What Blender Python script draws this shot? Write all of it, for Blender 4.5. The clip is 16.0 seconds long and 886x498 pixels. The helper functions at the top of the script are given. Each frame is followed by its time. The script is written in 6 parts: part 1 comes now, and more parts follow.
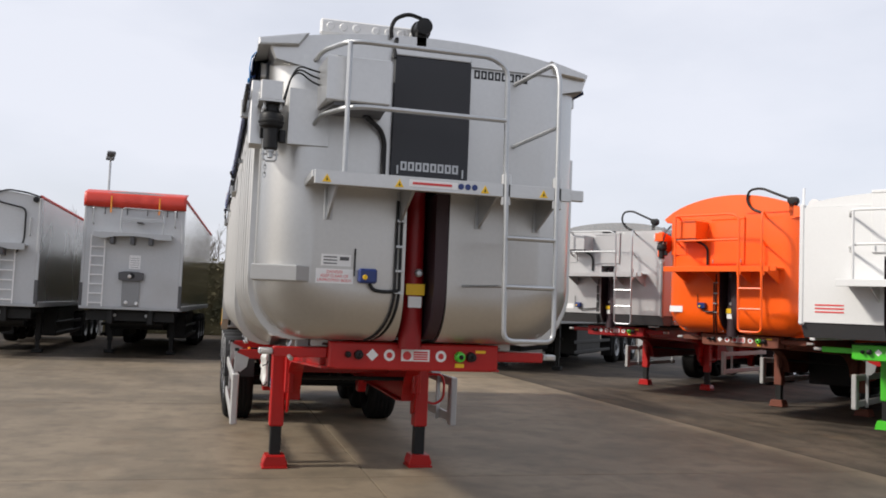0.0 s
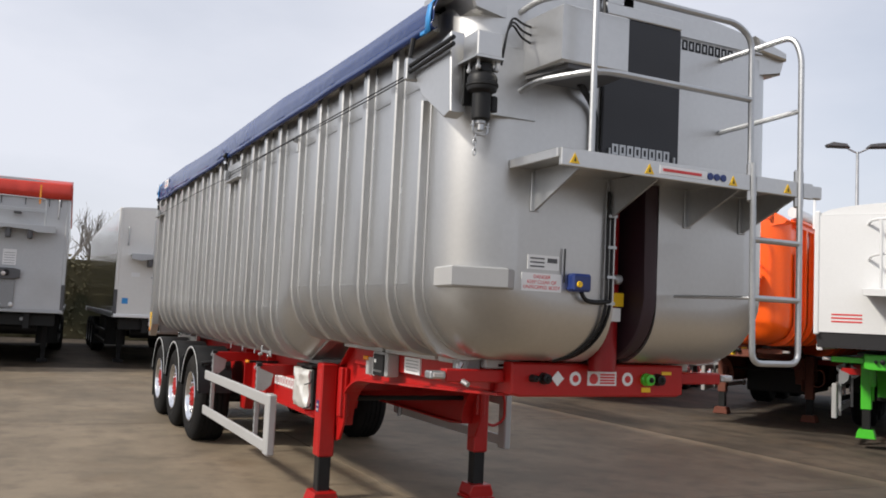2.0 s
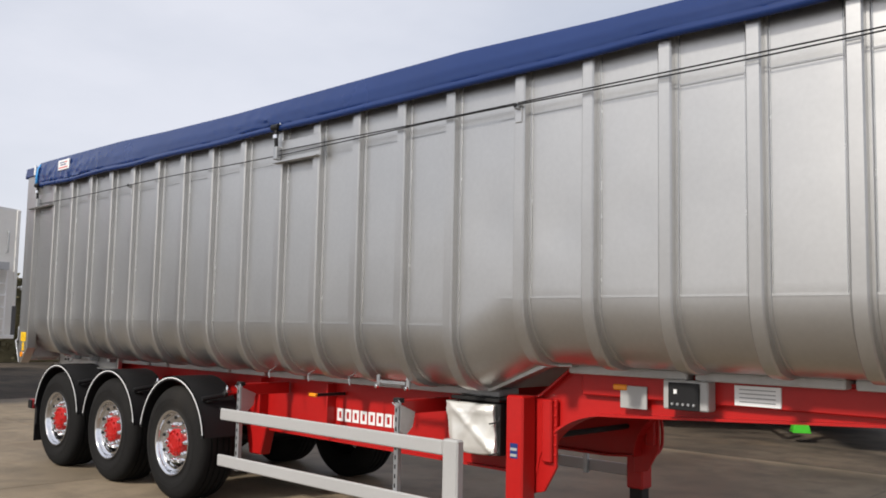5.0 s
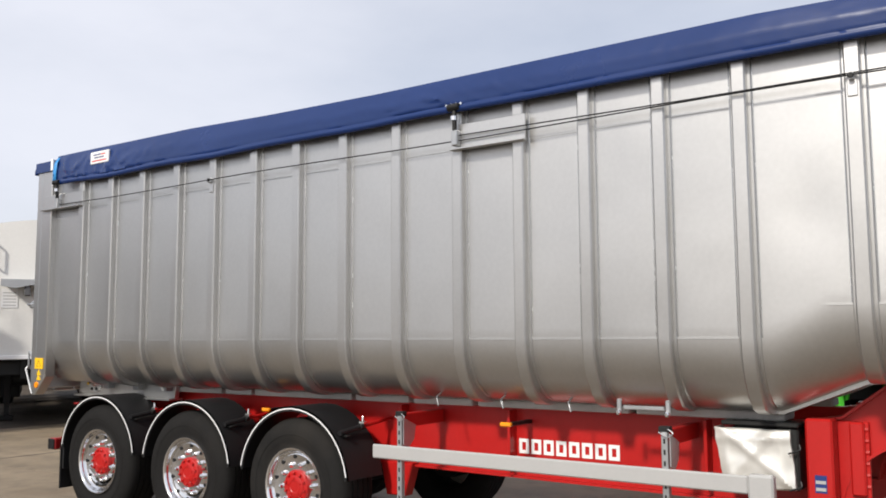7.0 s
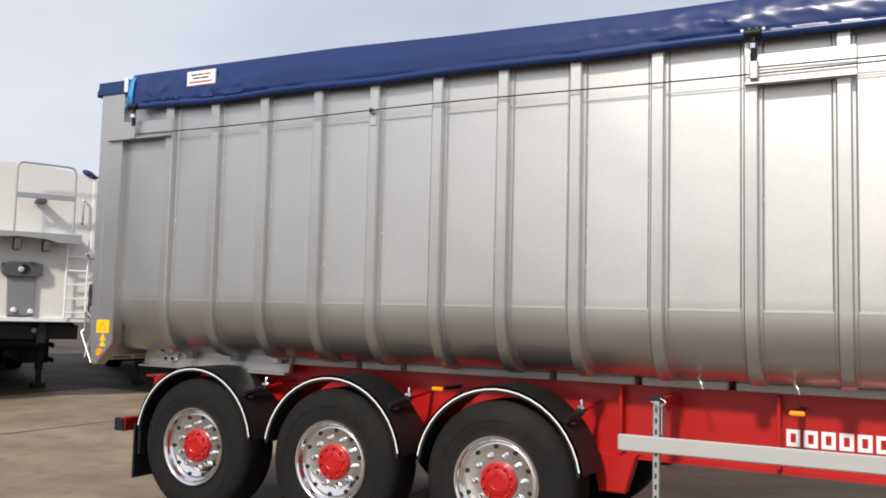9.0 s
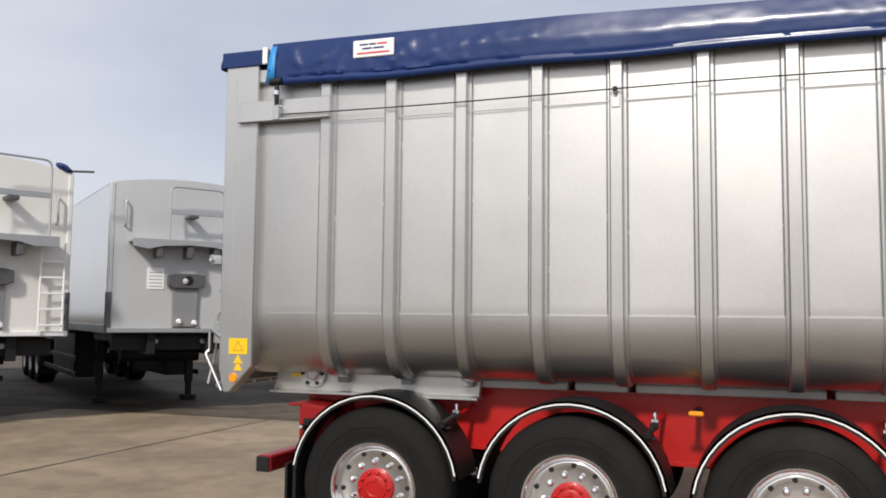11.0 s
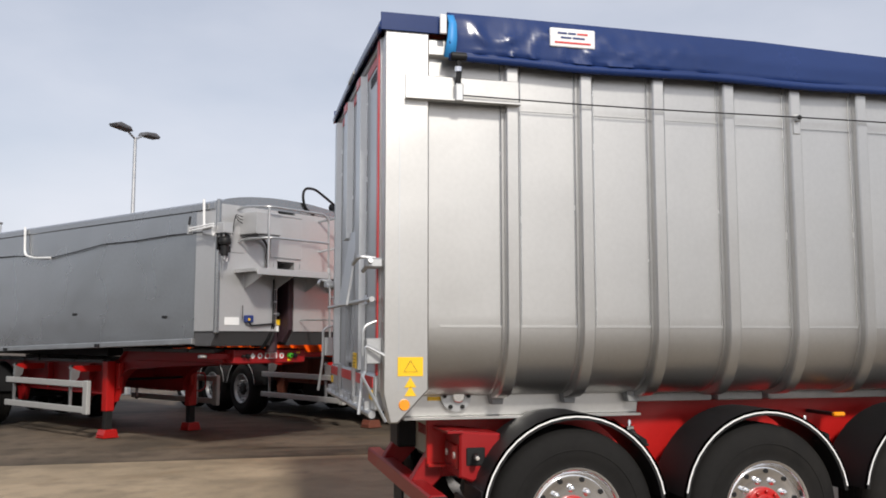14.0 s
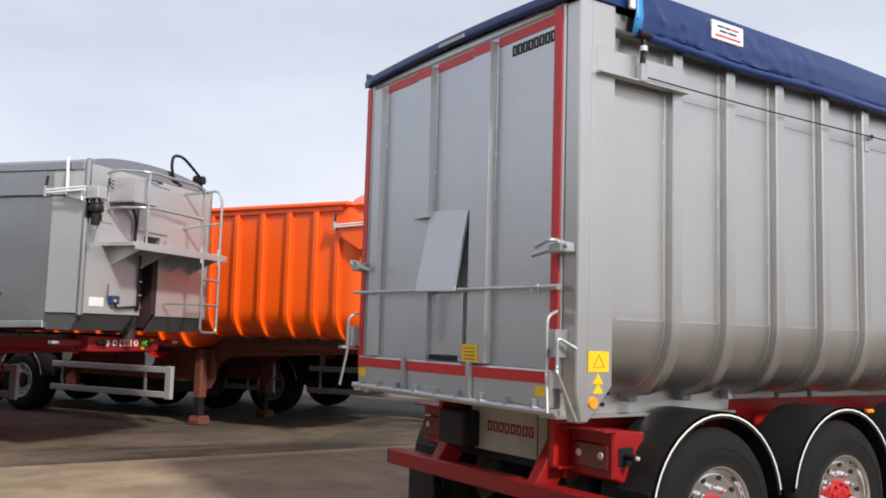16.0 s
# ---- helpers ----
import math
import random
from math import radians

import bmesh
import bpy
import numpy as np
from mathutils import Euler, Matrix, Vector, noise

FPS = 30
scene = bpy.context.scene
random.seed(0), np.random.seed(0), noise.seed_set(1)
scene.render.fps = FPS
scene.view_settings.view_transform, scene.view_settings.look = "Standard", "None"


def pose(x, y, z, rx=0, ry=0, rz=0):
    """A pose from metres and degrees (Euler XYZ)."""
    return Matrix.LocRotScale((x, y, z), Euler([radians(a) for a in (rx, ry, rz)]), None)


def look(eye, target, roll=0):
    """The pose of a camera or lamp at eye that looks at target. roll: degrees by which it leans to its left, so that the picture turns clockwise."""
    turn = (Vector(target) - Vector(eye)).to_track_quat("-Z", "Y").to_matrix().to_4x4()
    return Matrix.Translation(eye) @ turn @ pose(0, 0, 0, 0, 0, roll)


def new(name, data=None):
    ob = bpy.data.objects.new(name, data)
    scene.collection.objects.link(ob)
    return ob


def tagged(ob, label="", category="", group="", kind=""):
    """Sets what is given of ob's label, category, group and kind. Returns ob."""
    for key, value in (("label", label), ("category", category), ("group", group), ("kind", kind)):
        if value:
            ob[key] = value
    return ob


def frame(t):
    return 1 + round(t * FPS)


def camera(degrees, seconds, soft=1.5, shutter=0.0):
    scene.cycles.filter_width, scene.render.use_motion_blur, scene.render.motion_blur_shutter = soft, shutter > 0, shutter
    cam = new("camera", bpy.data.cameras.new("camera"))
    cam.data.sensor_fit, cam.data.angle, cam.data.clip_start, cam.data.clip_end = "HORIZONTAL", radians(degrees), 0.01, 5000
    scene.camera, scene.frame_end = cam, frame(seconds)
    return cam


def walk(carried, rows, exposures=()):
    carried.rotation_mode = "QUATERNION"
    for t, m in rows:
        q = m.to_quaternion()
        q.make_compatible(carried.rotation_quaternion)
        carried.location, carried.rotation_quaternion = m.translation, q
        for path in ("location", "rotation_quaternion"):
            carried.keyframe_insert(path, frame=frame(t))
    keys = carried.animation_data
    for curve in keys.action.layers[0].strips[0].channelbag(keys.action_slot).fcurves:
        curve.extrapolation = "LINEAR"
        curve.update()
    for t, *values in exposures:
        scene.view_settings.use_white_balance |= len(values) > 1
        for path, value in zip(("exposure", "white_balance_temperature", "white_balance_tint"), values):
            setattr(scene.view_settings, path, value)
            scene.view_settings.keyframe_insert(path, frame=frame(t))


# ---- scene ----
cam = camera(53.7, 16.0, soft=1.8)
PATH = [
    (0, (-1.525, -14.427, 1.72), (-1.016, -12.497, 1.85), 2.3),
    (0.5, (-1.96, -14.006, 1.726), (-1.479, -12.07, 1.87), 2.0),
    (1, (-2.475, -13.584, 1.729), (-1.839, -11.696, 1.897), 3.0),
    (1.5, (-2.894, -13.062, 1.701), (-2.146, -11.216, 1.882), 2.9),
    (2, (-3.308, -12.524, 1.694), (-2.436, -10.73, 1.843), 2.7),
    (2.5, (-3.678, -11.961, 1.681), (-2.686, -10.232, 1.844), 2.6),
    (3, (-4.077, -11.406, 1.689), (-2.991, -9.738, 1.892), 2.5),
    (3.5, (-4.412, -10.82, 1.676), (-3.216, -9.23, 1.878), 3.0),
    (3.7, (-4.552, -10.583, 1.673), (-3.343, -9.003, 1.878), 1.8),
    (5.8, (-5.943, -7.942, 1.684), (-4.39, -6.685, 1.786), 1.1),
    (6, (-5.995, -7.688, 1.715), (-4.435, -6.439, 1.786), 0.8),
    (6.5, (-6.204, -7.038, 1.704), (-4.619, -5.829, 1.856), 1.6),
    (7, (-6.305, -6.362, 1.701), (-4.683, -5.21, 1.902), -0.3),
    (7.5, (-6.464, -5.69, 1.689), (-4.782, -4.624, 1.875), 0.7),
    (8, (-6.474, -5.0, 1.706), (-4.759, -3.974, 1.782), 0.8),
    (8.5, (-6.541, -4.331, 1.66), (-4.803, -3.354, 1.829), 0.3),
    (9, (-6.608, -3.65, 1.63), (-4.837, -2.734, 1.778), 1.4),
    (9.5, (-6.625, -3.045, 1.61), (-4.828, -2.175, 1.728), 2.0),
    (10, (-6.653, -2.423, 1.619), (-4.804, -1.672, 1.745), 1.9),
    (10.2, (-6.639, -2.18, 1.648), (-4.792, -1.429, 1.802), 1.5),
    (12.5, (-6.741, 1.325, 1.677), (-4.749, 1.458, 1.806), 0.8),
    (13, (-6.657, 2.022, 1.663), (-4.668, 1.914, 1.835), 1.0),
    (13.5, (-6.494, 2.698, 1.656), (-4.523, 2.412, 1.84), -0.8),
    (14, (-6.321, 3.374, 1.632), (-4.388, 2.902, 1.83), -0.0),
    (14.5, (-5.995, 4.017, 1.591), (-4.125, 3.326, 1.746), 0.8),
    (15, (-5.634, 4.611, 1.591), (-3.854, 3.711, 1.738), 1.1),
    (15.5, (-5.212, 5.181, 1.585), (-3.526, 4.115, 1.724), 0.5),
    (16, (-4.758, 5.694, 1.577), (-3.104, 4.586, 1.771), 1.7),
]
walk(cam, [(t, look(eye, target, roll)) for t, eye, target, roll in PATH],
     exposures=((0, 0.15), (1.0, 0.14), (2.0, 0.09), (3.0, 0.03), (6.5, 0.11), (7.0, 0.16), (8.0, 0.11), (9.5, 0.06), (10.0, 0.03), (12.5, -0.07), (14.0, 0.02), (15.0, 0.18), (16.0, 0.22)))

# ---- world, sun, exposure ----
SUN_ELEV, SUN_AZ = 37.0, 268.5   # degrees; azimuth clockwise from +y
world = bpy.data.worlds.new("sky")
scene.world = world
world.use_nodes = True
wn, wl = world.node_tree.nodes, world.node_tree.links
wn.clear()
sky = wn.new("ShaderNodeTexSky")
sky.sky_type = 'NISHITA'
sky.sun_disc = False
sky.sun_elevation, sky.sun_rotation = radians(SUN_ELEV), radians(SUN_AZ)
sky.air_density, sky.dust_density, sky.ozone_density = 1.0, 2.5, 1.5
haze = wn.new("ShaderNodeMix")
haze.data_type = 'RGBA'
haze.inputs["B"].default_value = (8.35, 8.5, 9.3, 1)
veil_at = wn.new("ShaderNodeTexCoord")
veil_map = wn.new("ShaderNodeMapping")
veil_map.inputs["Scale"].default_value = (1.0, 1.0, 2.6)
veil = wn.new("ShaderNodeTexNoise")          # thin cloud veil
veil.inputs["Scale"].default_value, veil.inputs["Detail"].default_value, veil.inputs["Roughness"].default_value = 1.6, 7, 0.5
veil_range = wn.new("ShaderNodeMapRange")
veil_range.inputs["From Min"].default_value, veil_range.inputs["From Max"].default_value = 0.32, 0.66
veil_range.inputs["To Min"].default_value, veil_range.inputs["To Max"].default_value = 0.52, 0.86
wl.new(veil_at.outputs["Generated"], veil_map.inputs["Vector"])
wl.new(veil_map.outputs["Vector"], veil.inputs["Vector"])
wl.new(veil.outputs["Fac"], veil_range.inputs["Value"])
wl.new(veil_range.outputs["Result"], haze.inputs["Factor"])
wl.new(sky.outputs["Color"], haze.inputs["A"])
bg = wn.new("ShaderNodeBackground")
bg.inputs["Strength"].default_value = 0.1
wl.new(haze.outputs["Result"], bg.inputs["Color"])
wout = wn.new("ShaderNodeOutputWorld")
wl.new(bg.outputs["Background"], wout.inputs["Surface"])

sun_data = bpy.data.lights.new("sun", 'SUN')
sun_data.energy, sun_data.angle, sun_data.color = 3.3, radians(5.0), (1.0, 0.945, 0.86)
sun = new("sun", sun_data)
_a, _e = radians(SUN_AZ), radians(SUN_ELEV)
sun.matrix_world = look((40 * math.sin(_a) * math.cos(_e), 40 * math.cos(_a) * math.cos(_e), 40 * math.sin(_e)), (0, 0, 0))


# ---- materials ----
def mat(name, base, rough=0.5, metal=0.0, vary=0.08, fine=60.0, coarse=1.2, bump=0.0, coat=0.0, stain=None, stain_at=0.6, spec=0.5, dents=0.0):
    """A node material with grain at a fine and wear at a coarse scale; stain: a second colour in patches."""
    m = bpy.data.materials.new(name)
    m.use_nodes = True
    n, l = m.node_tree.nodes, m.node_tree.links
    b = n["Principled BSDF"]
    geo = n.new("ShaderNodeNewGeometry")
    f, c = n.new("ShaderNodeTexNoise"), n.new("ShaderNodeTexNoise")
    for tex, s, d in ((f, fine, 3), (c, coarse, 6)):
        tex.inputs["Scale"].default_value, tex.inputs["Detail"].default_value = s, d
        l.new(geo.outputs["Position"], tex.inputs["Vector"])
    add = n.new("ShaderNodeMath")
    add.operation = 'MULTIPLY_ADD'
    add.inputs[1].default_value = 0.45
    l.new(f.outputs["Fac"], add.inputs[0])
    l.new(c.outputs["Fac"], add.inputs[2])
    ramp = n.new("ShaderNodeMapRange")
    ramp.inputs["From Min"].default_value, ramp.inputs["From Max"].default_value = 0.4, 1.05
    ramp.inputs["To Min"].default_value, ramp.inputs["To Max"].default_value = 1 - vary, 1 + vary
    l.new(add.outputs[0], ramp.inputs["Value"])
    mul = n.new("ShaderNodeVectorMath")
    mul.operation = 'SCALE'
    mul.inputs[0].default_value = base
    l.new(ramp.outputs["Result"], mul.inputs["Scale"])
    col = mul.outputs["Vector"]
    if stain:
        mask = n.new("ShaderNodeMapRange")
        mask.inputs["From Min"].default_value, mask.inputs["From Max"].default_value = stain_at, stain_at + 0.14
        s2 = n.new("ShaderNodeTexNoise")
        s2.inputs["Scale"].default_value, s2.inputs["Detail"].default_value = coarse * 0.45, 8
        l.new(geo.outputs["Position"], s2.inputs["Vector"])
        l.new(s2.outputs["Fac"], mask.inputs["Value"])
        mix = n.new("ShaderNodeMix")
        mix.data_type = 'RGBA'
        mix.inputs["B"].default_value = (*stain, 1)
        l.new(mask.outputs["Result"], mix.inputs["Factor"])
        l.new(col, mix.inputs["A"])
        col = mix.outputs["Result"]
    l.new(col, b.inputs["Base Color"])
    rr = n.new("ShaderNodeMapRange")
    rr.inputs["To Min"].default_value, rr.inputs["To Max"].default_value = rough * 0.8, min(1.0, rough * 1.2)
    l.new(c.outputs["Fac"], rr.inputs["Value"])
    l.new(rr.outputs["Result"], b.inputs["Roughness"])
    b.inputs["Metallic"].default_value = metal
    b.inputs["Coat Weight"].default_value = coat
    b.inputs["Coat Roughness"].default_value = 0.12
    b.inputs["Specular IOR Level"].default_value = spec
    if dents:
        wave = n.new("ShaderNodeTexNoise")
        wave.inputs["Scale"].default_value, wave.inputs["Detail"].default_value = 1.5, 1.0
        l.new(geo.outputs["Position"], wave.inputs["Vector"])
        bw = n.new("ShaderNodeBump")
        bw.inputs["Strength"].default_value, bw.inputs["Distance"].default_value = dents, 0.05
        l.new(wave.outputs["Fac"], bw.inputs["Height"])
        bg2 = n.new("ShaderNodeBump")
        bg2.inputs["Strength"].default_value, bg2.inputs["Distance"].default_value = 0.05, 0.004
        l.new(f.outputs["Fac"], bg2.inputs["Height"])
        l.new(bw.outputs["Normal"], bg2.inputs["Normal"])
        l.new(bg2.outputs["Normal"], b.inputs["Normal"])
    if bump:
        bp = n.new("ShaderNodeBump")
        bp.inputs["Strength"].default_value, bp.inputs["Distance"].default_value = bump, 0.004
        l.new(add.outputs[0], bp.inputs["Height"])
        l.new(bp.outputs["Normal"], b.inputs["Normal"])
    return m


SILVER = mat("silver_metallic_paint", (0.56, 0.557, 0.548), 0.38, 0.95, 0.08, 35, 0.8, 0.0, dents=0.16)
MIRRORSIDE = mat("polished_aluminium_side", (0.80, 0.79, 0.77), 0.13, 1.0, 0.05, 20, 0.7)
GREY_ALU = mat("grey_aluminium", (0.42, 0.43, 0.44), 0.45, 0.6, 0.08, 30, 0.7)
GATEGREY = mat("bluish_silver_tailgate", (0.54, 0.555, 0.57), 0.36, 0.75, 0.08, 30, 0.9, 0.0, dents=0.15)
BEAD = mat("silver_weld_bead", (0.60, 0.60, 0.59), 0.26, 0.95, 0.10, 60, 8)
GALV = mat("galvanised_steel", (0.47, 0.48, 0.49), 0.42, 0.85, 0.14, 45, 4.0, 0.05)
CREAM = mat("dull_cream_paint", (0.46, 0.42, 0.34), 0.5, 0.0, 0.14, 30, 2, 0.03, stain=(0.33, 0.29, 0.23), stain_at=0.58)
RAILGREY = mat("pale_grey_paint", (0.42, 0.417, 0.41), 0.45, 0.15, 0.06, 40, 2)
RED = mat("red_gloss_paint", (0.41, 0.010, 0.009), 0.38, 0.0, 0.12, 30, 1.5, 0.03, coat=0.15, spec=0.35)
# Dark red paint; also carries the shade on the grey tipper's chassis.
DULLRED = mat("dark_red_paint_and_shade", (0.27, 0.008, 0.010), 0.42, 0.0, 0.14, 30, 1.5, coat=0.1, spec=0.35)
TAPE = mat("red_reflective_tape", (0.55, 0.03, 0.03), 0.35, 0.1, 0.08)
CHROME = mat("polished_aluminium", (0.84, 0.84, 0.85), 0.09, 1.0, 0.04, 50, 6)
RUBBER = mat("tyre_rubber", (0.0115, 0.011, 0.0108), 0.85, 0.0, 0.3, 25, 3, 0.2, spec=0.18, stain=(0.02, 0.018, 0.016), stain_at=0.55)
BLACK = mat("black_plastic", (0.012, 0.012, 0.013), 0.5, 0.0, 0.15, 50, 3, spec=0.3)
STEELBLACK = mat("black_steel", (0.018, 0.018, 0.018), 0.5, 0.2, 0.2, 50, 3, spec=0.3)
BLUE = mat("blue_pvc_sheet", (0.010, 0.030, 0.125), 0.26, 0.0, 0.10, 20, 1.4, 0.12, coat=0.08, spec=0.38)
STRIPGREY = mat("grey_plastic_strip", (0.46, 0.46, 0.455), 0.7, 0.0, 0.15, 30, 2)
SKYBLUE = mat("light_blue_strap", (0.03, 0.26, 0.62), 0.5, 0, 0.05)
WHITE = mat("white_paint", (0.70, 0.70, 0.695), 0.35, 0.0, 0.04, 30, 0.8, coat=0.3)
LABEL = mat("white_label", (0.80, 0.80, 0.80), 0.5, 0, 0.02)
LABELRED = mat("red_print", (0.62, 0.05, 0.05), 0.5, 0, 0.03)
YELLOW = mat("yellow_label", (0.85, 0.52, 0.01), 0.45, 0, 0.05)
AMBER = mat("amber_lens", (0.90, 0.30, 0.01), 0.25, 0, 0.06, 80, 5, coat=0.6)
NAVY = mat("navy_box", (0.015, 0.035, 0.16), 0.35, 0, 0.08)
ORANGE = mat("orange_paint", (0.95, 0.115, 0.004), 0.36, 0, 0.09, 30, 0.8, 0.03, coat=0.3)
RUST = mat("rusty_brown_steel", (0.16, 0.05, 0.03), 0.7, 0.1, 0.3, 30, 3, 0.2)
GREEN = mat("bright_green_paint", (0.07, 0.52, 0.03), 0.35, 0, 0.1, 30, 2, coat=0.3)
MIDGREY = mat("mid_grey_steel", (0.26, 0.265, 0.27), 0.5, 0.3, 0.12, 30, 1)
DARKGREY = mat("dark_grey_panel", (0.09, 0.09, 0.095), 0.5, 0.1, 0.12, 30, 1)
# Maroon darkened to hold the shade inside the ram recess.
MAROON = mat("maroon_with_recess_shade", (0.035, 0.016, 0.022), 0.6, 0, 0.12)
BLACKPANEL = mat("charcoal_mesh_panel", (0.022, 0.023, 0.028), 0.55, 0, 0.1, 160, 2)
FOIL = mat("crumpled_silver_cover", (0.72, 0.71, 0.67), 0.3, 0.35, 0.10, 14, 5, 0.6)
LAMPRED = mat("red_lens", (0.11, 0.005, 0.006), 0.2, 0, 0.05, 90, 6, coat=0.7)
CLEARLENS = mat("clear_lens", (0.62, 0.58, 0.55), 0.15, 0.3, 0.05, 90, 6)
BULKGREY = mat("weathered_grey_panel", (0.51, 0.52, 0.53), 0.5, 0.25, 0.09, 20, 0.7, 0.03, stain=(0.42, 0.42, 0.42), stain_at=0.58)
BULKWHITE = mat("off_white_panel", (0.72, 0.71, 0.68), 0.45, 0.0, 0.06, 20, 0.7, 0.03, stain=(0.62, 0.61, 0.57), stain_at=0.6)
# Grey tipper: its brighter lit front and darker side are put into two colours.
LITGREY = mat("lit_grey_front", (0.50, 0.50, 0.505), 0.36, 0.5, 0.06, 20, 0.6, dents=0.1)
SIDEGREY = mat("dark_toned_grey_side", (0.345, 0.353, 0.362), 0.27, 0.9, 0.10, 20, 0.5, dents=0.25)
REDSHEET = mat("red_pvc_sheet", (0.56, 0.04, 0.022), 0.45, 0, 0.12, 20, 2, 0.1)


# ---- mesh helpers ----
def link(name, bm, material, parent=None, label="", sharp=32.0, fix=True):
    """Links a bmesh as one mesh object."""
    if fix:
        bmesh.ops.recalc_face_normals(bm, faces=bm.faces)
    me = bpy.data.meshes.new(name)
    bm.to_mesh(me)
    bm.free()
    me.shade_smooth()
    me.set_sharp_from_angle(angle=radians(sharp))
    for mt in (material if isinstance(material, (list, tuple)) else (material,)):
        me.materials.append(mt)
    ob = new(name, me)
    if parent:
        ob.parent = parent
    if label:
        tagged(ob, label)
    return ob


part = link


def same(name, ob, parent, m=None, label=""):
    """Another object on the mesh of ob."""
    o = new(name, ob.data)
    o.parent = parent
    if m is not None:
        o.matrix_basis = m
    if label:
        tagged(o, label)
    return o


def empty(name, m=None):
    e = new(name)
    e.empty_display_size = 0.3
    if m is not None:
        e.matrix_basis = m
    return e


def box(x0, x1, y0, y1, z0, z1, bev=0.0, bm=None):
    own = bm is None
    bm = bm or bmesh.new()
    vs = [bm.verts.new((x, y, z)) for z in (z0, z1) for y in (y0, y1) for x in (x0, x1)]
    fs = [bm.faces.new([vs[i] for i in q]) for q in ((0, 2, 3, 1), (4, 5, 7, 6), (0, 1, 5, 4), (2, 6, 7, 3), (0, 4, 6, 2), (1, 3, 7, 5))]
    if bev:
        es = list({e for f in fs for e in f.edges})
        bmesh.ops.bevel(bm, geom=es, offset=bev, segments=1, affect='EDGES', profile=0.5)
    return bm


def prism(poly, axis, a, b, bm=None, bev=0.0):
    """A polygon, given in the two axes other than axis (in xyz order), drawn out from a to b."""
    bm = bm or bmesh.new()

    def put(u, v, w):
        return {'x': (w, u, v), 'y': (u, w, v), 'z': (u, v, w)}[axis]
    lo, hi = ([bm.verts.new(put(u, v, w)) for u, v in poly] for w in (a, b))
    fs = [bm.faces.new(lo), bm.faces.new(hi[::-1])]
    k = len(poly)
    for i in range(k):
        fs.append(bm.faces.new((lo[i], hi[i], hi[(i + 1) % k], lo[(i + 1) % k])))
    if bev:
        es = list(set(fs[0].edges) | set(fs[1].edges))
        bmesh.ops.bevel(bm, geom=es, offset=bev, segments=1, affect='EDGES', profile=0.5)
    return bm


def tube(pts, r, seg=8, bm=None, closed=False):
    """A round tube along a line of points."""
    bm = bm or bmesh.new()
    pts = [Vector(p) for p in pts]
    k = len(pts)
    rings, side = [], None
    for i, p in enumerate(pts):
        a, b = pts[(i - 1) % k] if closed else pts[max(i - 1, 0)], pts[(i + 1) % k] if closed else pts[min(i + 1, k - 1)]
        d = (b - a).normalized()
        if side is None:
            side = d.orthogonal().normalized()
        side = (side - d * side.dot(d)).normalized()
        up = d.cross(side)
        rings.append([bm.verts.new(p + r * (math.cos(t) * side + math.sin(t) * up)) for t in (2 * math.pi * j / seg for j in range(seg))])
    for i in range(k if closed else k - 1):
        a, b = rings[i], rings[(i + 1) % k]
        for j in range(seg):
            bm.faces.new((a[j], a[(j + 1) % seg], b[(j + 1) % seg], b[j]))
    if not closed:
        bm.faces.new(rings[0][::-1])
        bm.faces.new(rings[-1])
    return bm


def bend(pts, r=0.08, steps=5):
    """Rounds the corners of a line of points."""
    pts = [Vector(p) for p in pts]
    out = [pts[0]]
    for a, b, c in zip(pts, pts[1:], pts[2:]):
        u, v = (a - b), (c - b)
        k = min(r, u.length * 0.49, v.length * 0.49)
        p, q = b + u.normalized() * k, b + v.normalized() * k
        for i in range(steps + 1):
            t = i / steps
            out.append((1 - t) ** 2 * p + 2 * t * (1 - t) * b + t * t * q)
    return out + [pts[-1]]


def lathe(profile, seg=32, axis='x', at=(0, 0, 0), bm=None, cap=True):
    """Rings (along, radius) turned about an axis through at."""
    bm = bm or bmesh.new()
    rings = []
    for h, r in profile:
        ring = []
        for j in range(seg):
            t = 2 * math.pi * j / seg
            u, v = r * math.cos(t), r * math.sin(t)
            p = {'x': (h, u, v), 'y': (u, h, v), 'z': (u, v, h)}[axis]
            ring.append(bm.verts.new(Vector(p) + Vector(at)))
        rings.append(ring)
    for a, b in zip(rings, rings[1:]):
        for j in range(seg):
            bm.faces.new((a[j], a[(j + 1) % seg], b[(j + 1) % seg], b[j]))
    if cap:
        bm.faces.new(rings[0])
        bm.faces.new(rings[-1][::-1])
    return bm


def loft(rings, bm=None, cap=True):
    bm = bm or bmesh.new()
    vr = [[bm.verts.new(p) for p in ring] for ring in rings]
    k = len(vr[0])
    for a, b in zip(vr, vr[1:]):
        for j in range(k):
            bm.faces.new((a[j], a[(j + 1) % k], b[(j + 1) % k], b[j]))
    if cap:
        bm.faces.new(vr[0])
        bm.faces.new(vr[-1][::-1])
    return bm


def strip(rows, bm=None):
    """An open sheet through rows of points."""
    bm = bm or bmesh.new()
    vr = [[bm.verts.new(p) for p in row] for row in rows]
    for a, b in zip(vr, vr[1:]):
        for j in range(len(a) - 1):
            bm.faces.new((a[j], a[j + 1], b[j + 1], b[j]))
    return bm


